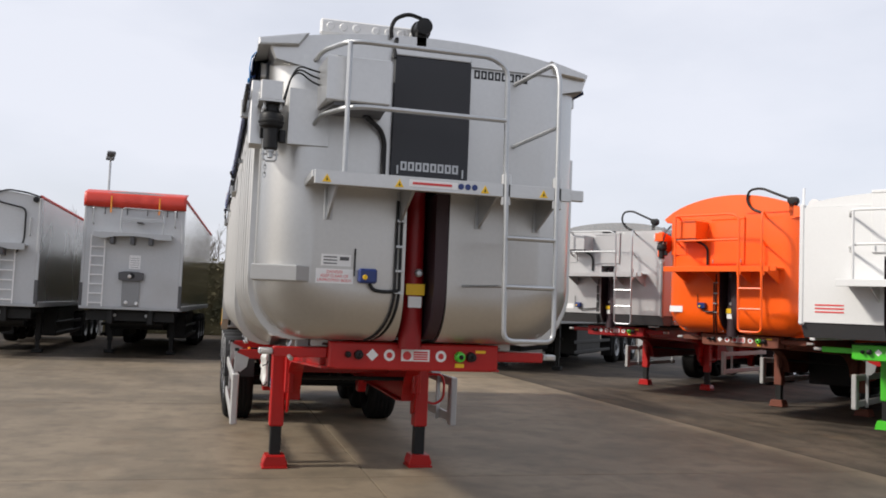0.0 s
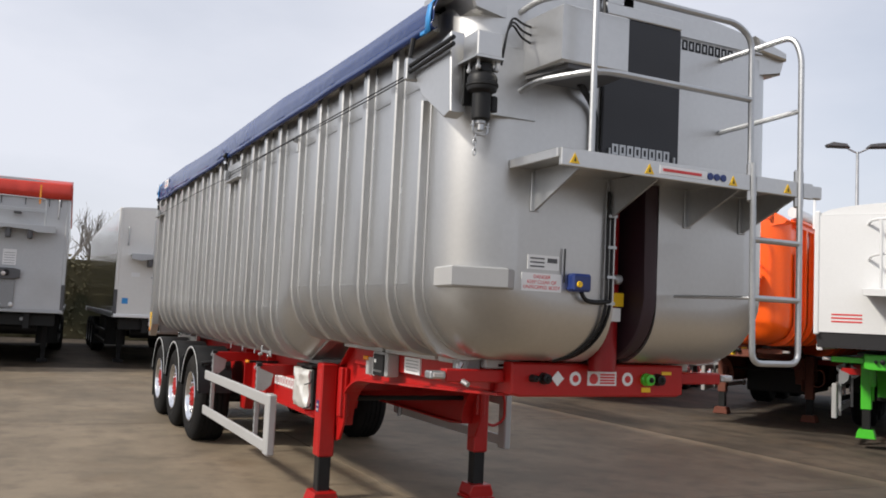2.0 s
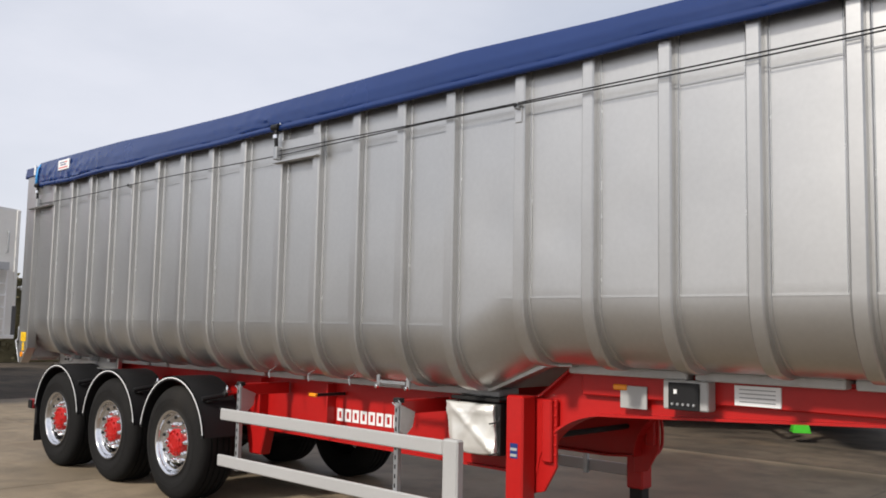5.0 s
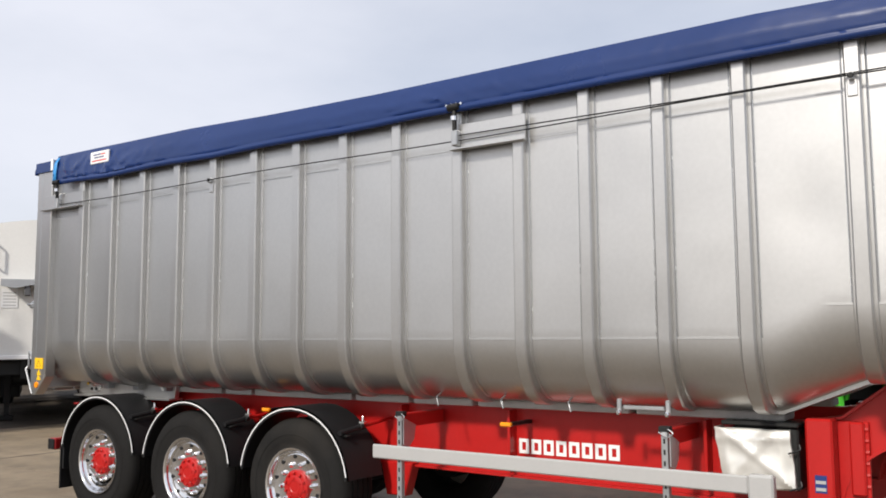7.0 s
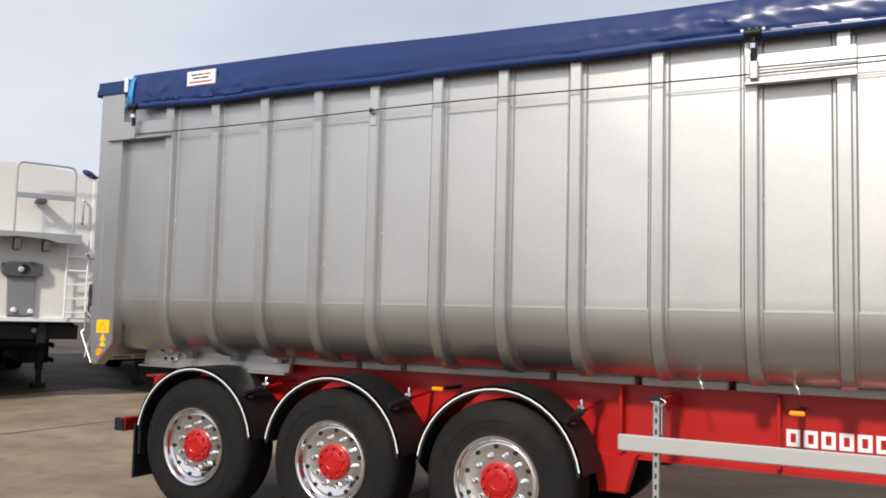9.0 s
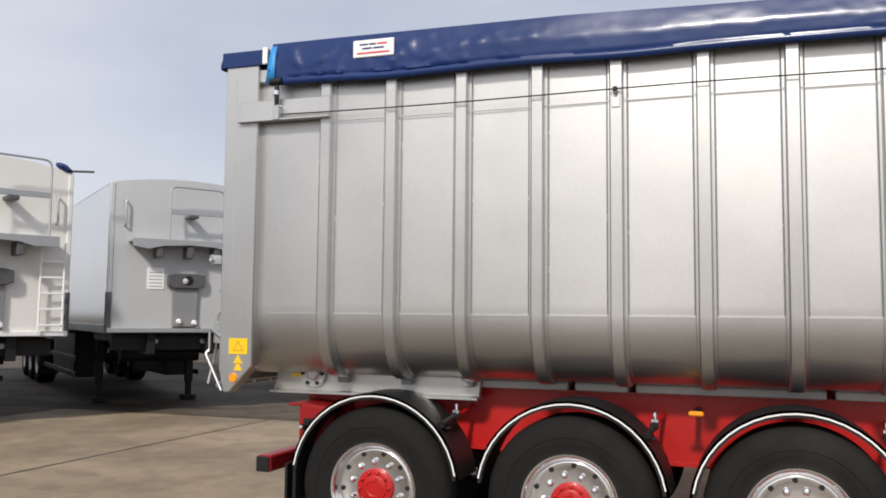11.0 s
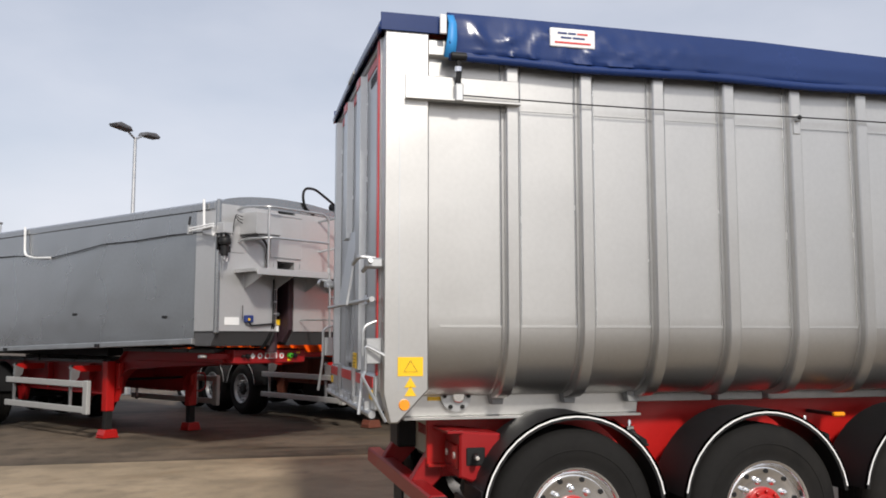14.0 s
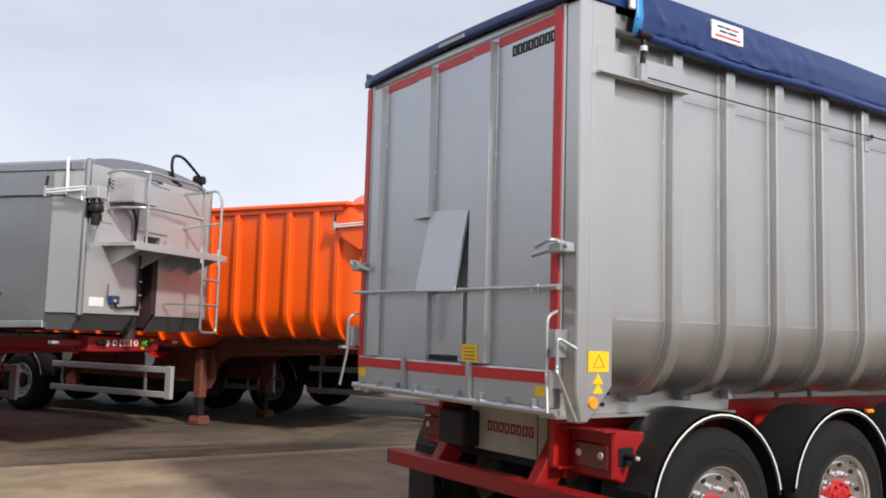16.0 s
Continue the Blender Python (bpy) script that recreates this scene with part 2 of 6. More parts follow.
def words(text, size, m, material, parent, name="lettering"):
    """Flat lettering with the built-in font; m places it (x along the line, y up)."""
    cu = bpy.data.curves.new("lettering", 'FONT')
    cu.body, cu.size, cu.align_x, cu.align_y, cu.extrude = text, size, 'CENTER', 'CENTER', 0.0005
    tmp = bpy.data.objects.new("lettering", cu)
    me = bpy.data.meshes.new_from_object(tmp)
    bpy.data.objects.remove(tmp)
    bpy.data.curves.remove(cu)
    me.materials.append(material)
    o = new(name, me)
    o.parent = parent
    o.matrix_basis = m
    return o


def mark_bars(width, height, material, parent, m, count=8, name="mark_block"):
    """A maker's mark as a row of plain open blocks, x along and y up in the plane of m."""
    step = width / count
    first = None
    for i in range(count):
        at = m @ Matrix.Translation((-width / 2 + (i + 0.4) * step, 0, 0))
        if first is None:
            bm, w, h, t = bmesh.new(), step * 0.40, height / 2, step * 0.24
            box(-w, -w + t, -h, h, 0, 0.002, 0, bm)
            box(w - t, w, -h, h, 0, 0.002, 0, bm)
            for z in (-h, h - t):
                box(-w + t, w - t, z, z + t, 0, 0.002, 0, bm)
            first = part(name, bm, material, parent)
            first.matrix_basis = at
        else:
            same(name, first, parent, at)
    return first


# ---- ground ----
def yard(name, pale, mid, dark, brown, streak, rough, bump, wet, sheen):
    """Worn ground: broad blotches, small mottling, grit, and scuffs drawn out along y."""
    m = bpy.data.materials.new(name)
    m.use_nodes = True
    n, l = m.node_tree.nodes, m.node_tree.links
    b = n["Principled BSDF"]
    geo = n.new("ShaderNodeNewGeometry")

    def fac(scale, detail, lo, hi, stretch=(1, 1, 1), turn=0.0, rough_=0.6):
        mp = n.new("ShaderNodeMapping")
        mp.inputs["Scale"].default_value, mp.inputs["Rotation"].default_value = stretch, (0, 0, turn)
        l.new(geo.outputs["Position"], mp.inputs["Vector"])
        t = n.new("ShaderNodeTexNoise")
        t.inputs["Scale"].default_value, t.inputs["Detail"].default_value, t.inputs["Roughness"].default_value = scale, detail, rough_
        l.new(mp.outputs["Vector"], t.inputs["Vector"])
        r = n.new("ShaderNodeMapRange")
        r.inputs["From Min"].default_value, r.inputs["From Max"].default_value = lo, hi
        l.new(t.outputs["Fac"], r.inputs["Value"])
        return r.outputs["Result"], t.outputs["Fac"]

    def blend(a, c, f):
        x = n.new("ShaderNodeMix")
        x.data_type = 'RGBA'
        for sock, val in (("A", a), ("B", c)):
            if isinstance(val, tuple):
                x.inputs[sock].default_value = (*val, 1)
            else:
                l.new(val, x.inputs[sock])
        l.new(f, x.inputs["Factor"])
        return x.outputs["Result"]

    def part_of(f, k):
        q = n.new("ShaderNodeMath")
        q.operation = 'MULTIPLY'
        q.inputs[1].default_value = k
        l.new(f, q.inputs[0])
        return q.outputs[0]
    col = blend(pale, mid, fac(0.6, 8, 0.40, 0.60)[0])
    col = blend(col, dark, part_of(fac(2.6, 7, 0.48, 0.72)[0], 0.75))
    col = blend(col, dark, part_of(fac(0.42, 7, 0.50, 0.60, (1.0, 0.45, 1), 0.5)[0], wet))
    col = blend(col, brown, part_of(fac(0.9, 6, 0.55, 0.68, turn=0.7)[0], 0.6))
    col = blend(col, streak, part_of(fac(1.1, 6, 0.53, 0.68, (2.0, 0.3, 1), 0.25)[0], 0.4))
    grit, raw = fac(70, 3, 0.55, 0.75)
    col = blend(col, dark, part_of(grit, 0.5))
    l.new(col, b.inputs["Base Color"])
    rr = n.new("ShaderNodeMapRange")
    rr.inputs["To Min"].default_value, rr.inputs["To Max"].default_value = rough - 0.1, min(1.0, rough + 0.1)
    l.new(raw, rr.inputs["Value"])
    l.new(rr.outputs["Result"], b.inputs["Roughness"])
    b.inputs["Specular IOR Level"].default_value = sheen
    b.inputs["Diffuse Roughness"].default_value = 0.9
    bp = n.new("ShaderNodeBump")
    bp.inputs["Strength"].default_value, bp.inputs["Distance"].default_value = bump, 0.004
    l.new(raw, bp.inputs["Height"])
    l.new(bp.outputs["Normal"], b.inputs["Normal"])
    return m


CONCRETE = yard("worn_concrete", (0.250, 0.196, 0.133), (0.162, 0.127, 0.085), (0.104, 0.081, 0.055), (0.147, 0.103, 0.060), (0.128, 0.102, 0.070), 0.66, 0.5, 0.2, 0.5)
ASPHALT = yard("old_asphalt", (0.096, 0.074, 0.055), (0.055, 0.044, 0.033), (0.020, 0.016, 0.0125), (0.096, 0.068, 0.043), (0.130, 0.102, 0.076), 0.80, 0.7, 0.85, 0.3)
JOINT = mat("joint_filler", (0.045, 0.038, 0.032), 0.9, 0, 0.2)
EDGE_X, EDGE_Y = 5.93, 10.4

bm = bmesh.new()
bmesh.ops.create_grid(bm, x_segments=1, y_segments=1, size=900)
for v in bm.verts:
    v.co.z = -0.012
ground = tagged(link("ground", bm, ASPHALT), "dark worn asphalt yard ground with pale scuffs", "ground", kind="structure")


# ---- the tipping semi-trailer: body ----
W = 1.22                     # half width of the panels
RIB_Y = [1.70, 1.21, 0.71, 0.20, -0.30, -0.82, -1.32, -1.83, -2.36, -2.91, -3.41, -3.90, -4.40, -4.89, -5.50, -6.02, -6.53, -7.04, -7.54]
Y_REAR, Y_FRONT, R_FRONT = 2.46, -8.43, 0.36
Z_TOP = 3.42


def belly(y):
    """Height of the crease and of the bottom along the body."""
    t = min(max((-4.99 - y) / 0.32, 0.0), 1.0)
    u = min(max((-4.97 - y) / 0.46, 0.0), 1.0)
    return 1.69 + 0.18 * t, 1.25 + 0.195 * u


def profile(y, inset=0.0, out=0.0, n=8, x_in=None, ztop=Z_TOP):
    """One side of the cross-section, from the top down the flank and round under to x_in."""
    zc, zb = belly(y)
    zb = zb + inset - out
    w = W - inset + out
    r = min(0.44, zc - zb)
    rx = 0.42
    pts = [(-w, ztop), (-w, zc)]
    for i in range(1, n + 1):
        a = math.pi / 2 * i / n
        pts.append((-w + rx * (1 - math.cos(a)), zc - (zc - zb) * math.sin(a)))
    if x_in is not None:
        pts.append((x_in, zb))
    return pts


DENTS = ((-5.24, 2.36, 0.007, 0.20), (-5.77, 2.30, 0.0065, 0.19), (-4.62, 2.45, 0.002, 0.2), (-6.28, 2.35, 0.003, 0.2))   # y, z, depth, reach


def flank(y):
    """The cross-section with the panel divided in height and pushed in or out at its shallow dents."""
    pts = profile(y)
    zc = pts[1][1]
    side = []
    for k in range(25):
        z = Z_TOP + (zc - Z_TOP) * k / 24
        edge = min(1.0, k / 3.0, (24 - k) / 3.0)
        d = sum(a * math.exp(-((y - cy) ** 2 + (z - cz) ** 2) / (r * r)) for cy, cz, a, r in DENTS)
        side.append((-W + d * edge, z))
    return side + pts[2:]


def nose(s):
    """Inset of the rounded front at s metres behind the front face."""
    return 0.0 if s >= R_FRONT else R_FRONT - math.sqrt(max(R_FRONT ** 2 - (R_FRONT - s) ** 2, 0.0))


SLOT = (-0.19, 0.13)


def shell(parent, paint, recess=True):
    """The tub: one loft behind the ram recess, and two round-cornered halves beside it."""
    ys = [Y_REAR, 1.0, -1.0, -3.0] + [-4.0 - 0.06 * k for k in range(1, 45)] + [-7.0, -7.85]
    rings = []
    for y in ys:
        left = flank(y)
        rings.append([(x, y, z) for x, z in left] + [(-x * 0.97, y, z) for x, z in reversed(left)])
    bm = loft(rings)
    steps = [0.58, 0.36, 0.30, 0.24, 0.18, 0.13, 0.09, 0.06, 0.035, 0.018, 0.006, 0.0]
    for sign, xin in ((1, SLOT[0]), (-1, -SLOT[1])):
        rings = []
        for s in steps:
            y = Y_FRONT + s
            d = nose(s)
            k = 1 if sign > 0 else 0.97
            rings.append([(sign * (x * k if x < xin - 0.01 else x), y, z) for x, z in profile(y, d, x_in=xin)] + [(sign * xin, y, Z_TOP)])
        loft(rings, bm)
    return part("body_shell", bm, paint, parent, "silver metallic painted steel tub with rounded belly", sharp=28)


def rib_mesh(y, top, bottom_x=-0.78, w=0.085, out=0.06):
    """A top-hat rib that follows the flank and the belly; its end tapers in."""
    bm = bmesh.new()
    for half, o0, ch in ((0.062, 0.010, 0.004), (w / 2, out, 0.009)):
        rings = []
        inner, mid, outer = profile(y, out=-0.01, ztop=top), profile(y, out=o0 - ch, ztop=top), profile(y, out=o0, ztop=top)
        k = len(inner)
        for i, (a, m, b) in enumerate(zip(inner, mid, outer)):
            t = 0.8 * max(0.0, (i - (k - 4)) / 3.0)
            bx, bz = b[0] + (a[0] - b[0]) * t, b[1] + (a[1] - b[1]) * t
            mx, mz = m[0] + (a[0] - m[0]) * t, m[1] + (a[1] - m[1]) * t
            h = half - ch
            rings.append([(a[0], y - half, a[1]), (mx, y - half, mz), (bx, y - h, bz), (bx, y + h, bz), (mx, y + half, mz), (a[0], y + half, a[1])])
        loft(rings, bm)
    return bm


def tub_ribs(body, paint, sides=(1, -1)):
    for y in RIB_Y:
        ob = part("rib", rib_mesh(y, 3.335), paint, body)
        if -1 in sides:
            same("rib", ob, body, Matrix.Diagonal((-1, 1, 1, 1)))
    ob = part("rib", rib_mesh(-7.94, 2.92), paint, body)
    if -1 in sides:
        same("rib", ob, body, Matrix.Diagonal((-1, 1, 1, 1)))


def side_seams(body, paint):
    """Weld beads along the crease and the thin lap of the upper panel."""
    edges = sorted([Y_REAR - 0.25] + RIB_Y + [-7.94])
    for sgn in (1, -1):
        for a, b in zip(edges, edges[1:]):
            zc = belly((a + b) / 2)[0]
            y0, y1 = a + 0.062, b - 0.062
            for z, h in ((zc, 0.007), (3.035, 0.004)):
                if z < 3 and a < -5.2 < b:
                    y1, z = -5.30, belly(-5.4)[0]
                part("weld_seam", box(sgn * (W - 0.01), sgn * (W + 0.005), y0, y1, z - h, z + h), paint, body)


def rib_joints(body):
    """Thin weld beads down both edges of each rib."""
    first = None
    for y in RIB_Y:
        for e in (-0.066, 0.066):
            zc = belly(y + e)[0]
            m = Matrix.Translation((0, y + e, zc)) @ Matrix.Diagonal((1, 1, (3.33 - zc) / 1.63, 1))
            if first is None:
                first = part("rib_bead", tube([(-W - 0.001, 0, 0.0), (-W - 0.001, 0, 1.63)], 0.0045, 8), BEAD, body)
                first.matrix_basis = m
            else:
                same("rib_bead", first, body, m)


def top_rail(body, paint):
    for sgn in (1, -1):
        part("top_rail", box(sgn * 1.17, sgn * 1.265, Y_FRONT + 0.42, Y_REAR - 0.2, 3.33, 3.44, 0.012), paint, body)


def roof_z(x):
    return 3.575 + 0.05 * (1 - (x / 1.29) ** 2)


def cover_sheet(thing, material, y0=-8.19, y1=2.12, label="dark blue pvc roll-over sheet with creases"):
    """The roll-over sheet: a hem tube, a creased flank, and a roof that sags between the hoops."""
    rows, n = [], 360
    for i in range(n + 1):
        y = y0 + (y1 - y0) * i / n
        drop = 3.575 - float(np.interp(y, (-8.1, -7.0, -6.1, -5.0, -2.2, -1.0, 0.0, 1.7), (3.475, 3.482, 3.50, 3.54, 3.54, 3.56, 3.59, 3.60)))
        hem = 3.285 + 0.012 * noise.noise((y * 1.3, 0, 0)) + 0.02 * max(0, y - 1.4)
        rough = 0.12 + 0.88 * min(max((y - 0.0) / 1.2, 0.0), 1.0) + 0.5 * max(0.0, 1 - abs(y + 2.8) / 1.2)
        prof = [(-1.300, y, hem + 0.012), (-1.318, y, hem), (-1.334, y, hem + 0.010), (-1.336, y, hem + 0.030), (-1.322, y, hem + 0.048)]
        for k in range(11):
            t = k / 10
            z = hem + 0.055 + (3.575 - hem - 0.055) * t - drop * t
            x = -1.324 + 0.058 * max(0.0, t - 0.42)
            a = noise.noise((y * 1.7 + z * 3.0, z * 3.0, 1.0))
            c = 1 - abs(noise.noise((y * 4.5 - z * 6.0, z * 7.0 + y, 3.0))) * 2.2
            e = 1 - abs(noise.noise((y * 3.4 + z * 7.0, z * 5.0 - y * 1.8, 9.0))) * 2.4
            d = 0.0035 * a - rough * (0.012 * max(c, 0.0) ** 5 + 0.021 * max(e, 0.0) ** 7) * math.sin(math.pi * min(1.0, 0.25 + t * 0.75))
            prof.append((x + d, y, z + 0.3 * d))
        for k in range(1, 8):
            x = -1.26 + 2.52 * k / 8
            prof.append((x, y, roof_z(x) - drop * (1 - 0.4 * math.cos(x * 1.2)) + 0.02 * noise.noise((x * 1.5, y * 1.2, 7)) - 0.012 * (1 - math.cos(y * 7))))
        prof += [(-p[0] * 0.955, p[1], p[2]) for p in reversed(prof[10:16])]
        rows.append(prof)
    ob = part("cover_sheet", strip(rows), material, thing, label, sharp=60)
    so = ob.modifiers.new("thickness", 'SOLIDIFY')
    so.thickness, so.offset = 0.004, 1.0
    return ob


def box_shell(thing, paint, roof_paint, rear, low=0.0, drop=0.0, lift=0.0):
    """Smooth flat-sided tub with corner posts, a dark chamfered skirt in front and an arched lid.
    It deepens towards the rear; low: how far the front top stands down; drop: how far the floor falls to the rear;
    lift: how much higher the floor lies."""
    yf = Y_FRONT
    zt, rise, zf = 3.38 - low, 0.35 * drop, 1.52 + lift

    def along(y):
        return max(0.0, (y - yf - 0.5) / (rear - yf - 0.5))
    bm = bmesh.new()
    prism([(yf + 0.5, zf), (rear, zf - drop), (rear, zt + rise), (yf + 0.5, zt)], 'x', -W, W, bm)
    body = part("body_shell", bm, paint, thing, "smooth flat-sided tub")
    for a, b in ((-W, SLOT[0]), (SLOT[1], W)):
        # the grey tub's front takes the lit tone, its sides the darker one
        part("front_wall", box(a, b, yf, yf + 0.5, 1.70, zt), LITGREY if paint == SIDEGREY else paint, body)
    for a, b in ((-W + 0.02, SLOT[0]), (SLOT[1], W - 0.02)):
        part("front_skirt", prism([(yf + 0.01, 1.70), (yf + 0.14, 1.50), (yf + 0.5, 1.50), (yf + 0.5, 1.70)], 'x', a, b), DARKGREY, body)
    for s in (-1, 1):
        part("corner_post", box(s * (W - 0.06), s * (W + 0.012), yf - 0.012, yf + 0.06, 1.66, zt + 0.06, 0.02), paint, body)
        part("floor_rail", prism([(yf + 0.5, zf - 0.06), (rear, zf - 0.06 - drop), (rear, zf + 0.02 - drop), (yf + 0.5, zf + 0.02)], 'x', s * (W - 0.05), s * (W + 0.03), bev=0.008), WHITE if paint == WHITE else GALV, body)
        part("top_lip", prism([(yf + 0.05, zt - 0.08), (rear, zt + rise - 0.08), (rear, zt + rise + 0.02), (yf + 0.05, zt + 0.02)], 'x', s * (W - 0.03), s * (W + 0.02), bev=0.01), paint, body)
        for y in (-7.2, -4.6, -1.2):
            part("side_catch", box(s * W, s * (W + 0.02), y - 0.05, y + 0.05, 2.10 + 0.03 * y, 2.14 + 0.03 * y, 0.006), BLACK, body)
        for y in (-5.4, -2.2):
            part("rail_catch", box(s * (W + 0.02), s * (W + 0.045), y - 0.07, y + 0.07, zf - 0.05 - drop * along(y), zf - drop * along(y), 0.006), BLACK, body)
    n = 14
    rings = []
    for y in (yf + 0.02, yf + 0.5, (yf + rear) / 2, rear):
        up = zt + 0.005 + rise * along(y)
        rings.append([(-W + 2 * W * i / n, y, up + (0.175 - 0.09 * low) * (1 - (-1 + 2 * i / n) ** 2) ** 0.6) for i in range(n + 1)])
    part("roof_lid", loft(rings), roof_paint, thing, "arched roll-over lid")
    sway = [(-8.16, 3.06), (-7.3, 3.072), (-6.4, 3.055), (-5.5, 3.067), (-4.6, 3.0), (-3.8, 2.95), (-3.3, 3.0), (-2.4, 3.06), (-1.4, 3.08), (-0.3, 3.089), (0.9, 3.03), (rear - 0.2, 3.0)]
    part("side_cable", tube([(-W - 0.04, y, z) for y, z in sway], 0.009, 6), BLACK, thing)
    part("side_arm", tube(bend([(-W - 0.05, -2.8, 3.55), (-W - 0.05, -2.83, 3.05), (-W - 0.05, -3.2, 2.98), (-W - 0.05, -3.8, 2.95)], 0.12), 0.020, 8), LABEL, thing)
    part("side_arm", tube([(-W - 0.05, -8.16, 3.51), (-W - 0.05, -8.18, 3.06)], 0.018, 8), LABEL, thing)
    part("side_arm", tube([(-W - 0.05, rear - 0.2, zt + rise + 0.06), (-W - 0.05, rear - 0.2, zt + rise - 0.30)], 0.018, 8), LABEL, thing)
    part("floor_frame", box(-0.62, 0.62, -4.6, rear - 0.2, 1.30, 1.518, 0.01), STEELBLACK, body)
    part("rear_frame", box(-W - 0.03, W + 0.03, rear, rear + 0.08, zf - 0.02 - drop, zt + rise + 0.04, 0.02), paint, thing)
    return body


# ---- chassis, legs, wheels ----
def chassis(thing, paint, wear):
    top = [(2.1, 1.18), (-5.0, 1.18), (-5.25, 1.22), (-5.5, 1.41), (-8.0, 1.41)]
    low = [(-8.0, 1.24), (-5.95, 1.135)] + [(-5.80 + 0.57 * math.sin(a), 0.70 + 0.43 * math.cos(a)) for a in (math.pi / 2 * k / 12 for k in range(1, 13))] + [(-5.0, 0.68), (-1.9, 0.70), (0.6, 0.76), (2.1, 0.80)]
    web = part("chassis_beam", prism(top + low, 'x', -0.65, -0.60, bev=0.004), paint, thing, "red painted steel chassis beam with arched neck")
    same("chassis_beam", web, thing, Matrix.Translation((1.25, 0, 0)))
    # flanges
    bm = bmesh.new()
    for x in (-0.625, 0.625):
        for line in (top, low):
            for (ya, za), (yb, zb) in zip(line, line[1:]):
                d = Vector((0, yb - ya, zb - za))
                nrm = Vector((0, -d.z, d.y)).normalized() * 0.008
                p = [Vector((x + dx, yy, zz)) + s * nrm for s in (-1, 1) for yy, zz in ((ya, za), (yb, zb)) for dx in (-0.075, 0.075)]
                vs = [bm.verts.new(q) for q in p]
                for q in ((0, 2, 3, 1), (4, 5, 7, 6), (0, 1, 5, 4), (2, 6, 7, 3), (0, 4, 6, 2), (1, 3, 7, 5)):
                    bm.faces.new([vs[j] for j in q])
    part("chassis_flange", bm, paint, thing)
    # stiffeners and cross members
    for y in (-2.0, -3.0, -4.45):
        for x in (-0.70, 0.70):
            part("stiffener", box(x - 0.05, x + 0.05, y - 0.012, y + 0.012, 0.72, 1.17, 0.003), paint, thing)
    for y in (-7.0, -5.8, -4.2, -2.6, -1.0, 0.6, 1.9):
        z = 1.22 if y < -5.4 else 0.9
        part("cross_member", box(-0.6, 0.6, y - 0.06, y + 0.06, z, z + 0.14, 0.01), paint, thing)
    for y in (-1.95,):
        for x in (-0.68, 0.68):
            part("axle_hanger", prism([(y - 0.16, 0.72), (y + 0.16, 0.72), (y + 0.1, 0.46), (y - 0.08, 0.46)], 'x', x - 0.06, x + 0.06, bev=0.01), paint, thing)
    # wear strips under the tub
    lengths = [(-8.0, -7.35), (-7.3, -6.45), (-6.4, -5.55), (-4.95, -4.0), (-3.95, -2.75), (-2.7, -2.15), (-2.1, -1.55), (-1.5, -0.35), (-0.3, 0.05), (0.1, 0.72)]
    for a, b in lengths:
        neck = b < -5.4
        z, x1 = (1.39, 0.785) if neck else (1.19, 0.775)
        for s in (-1, 1):
            part("wear_strip", box(s * 0.545, s * x1, a, b, z, z + 0.055, 0.008), wear, thing)


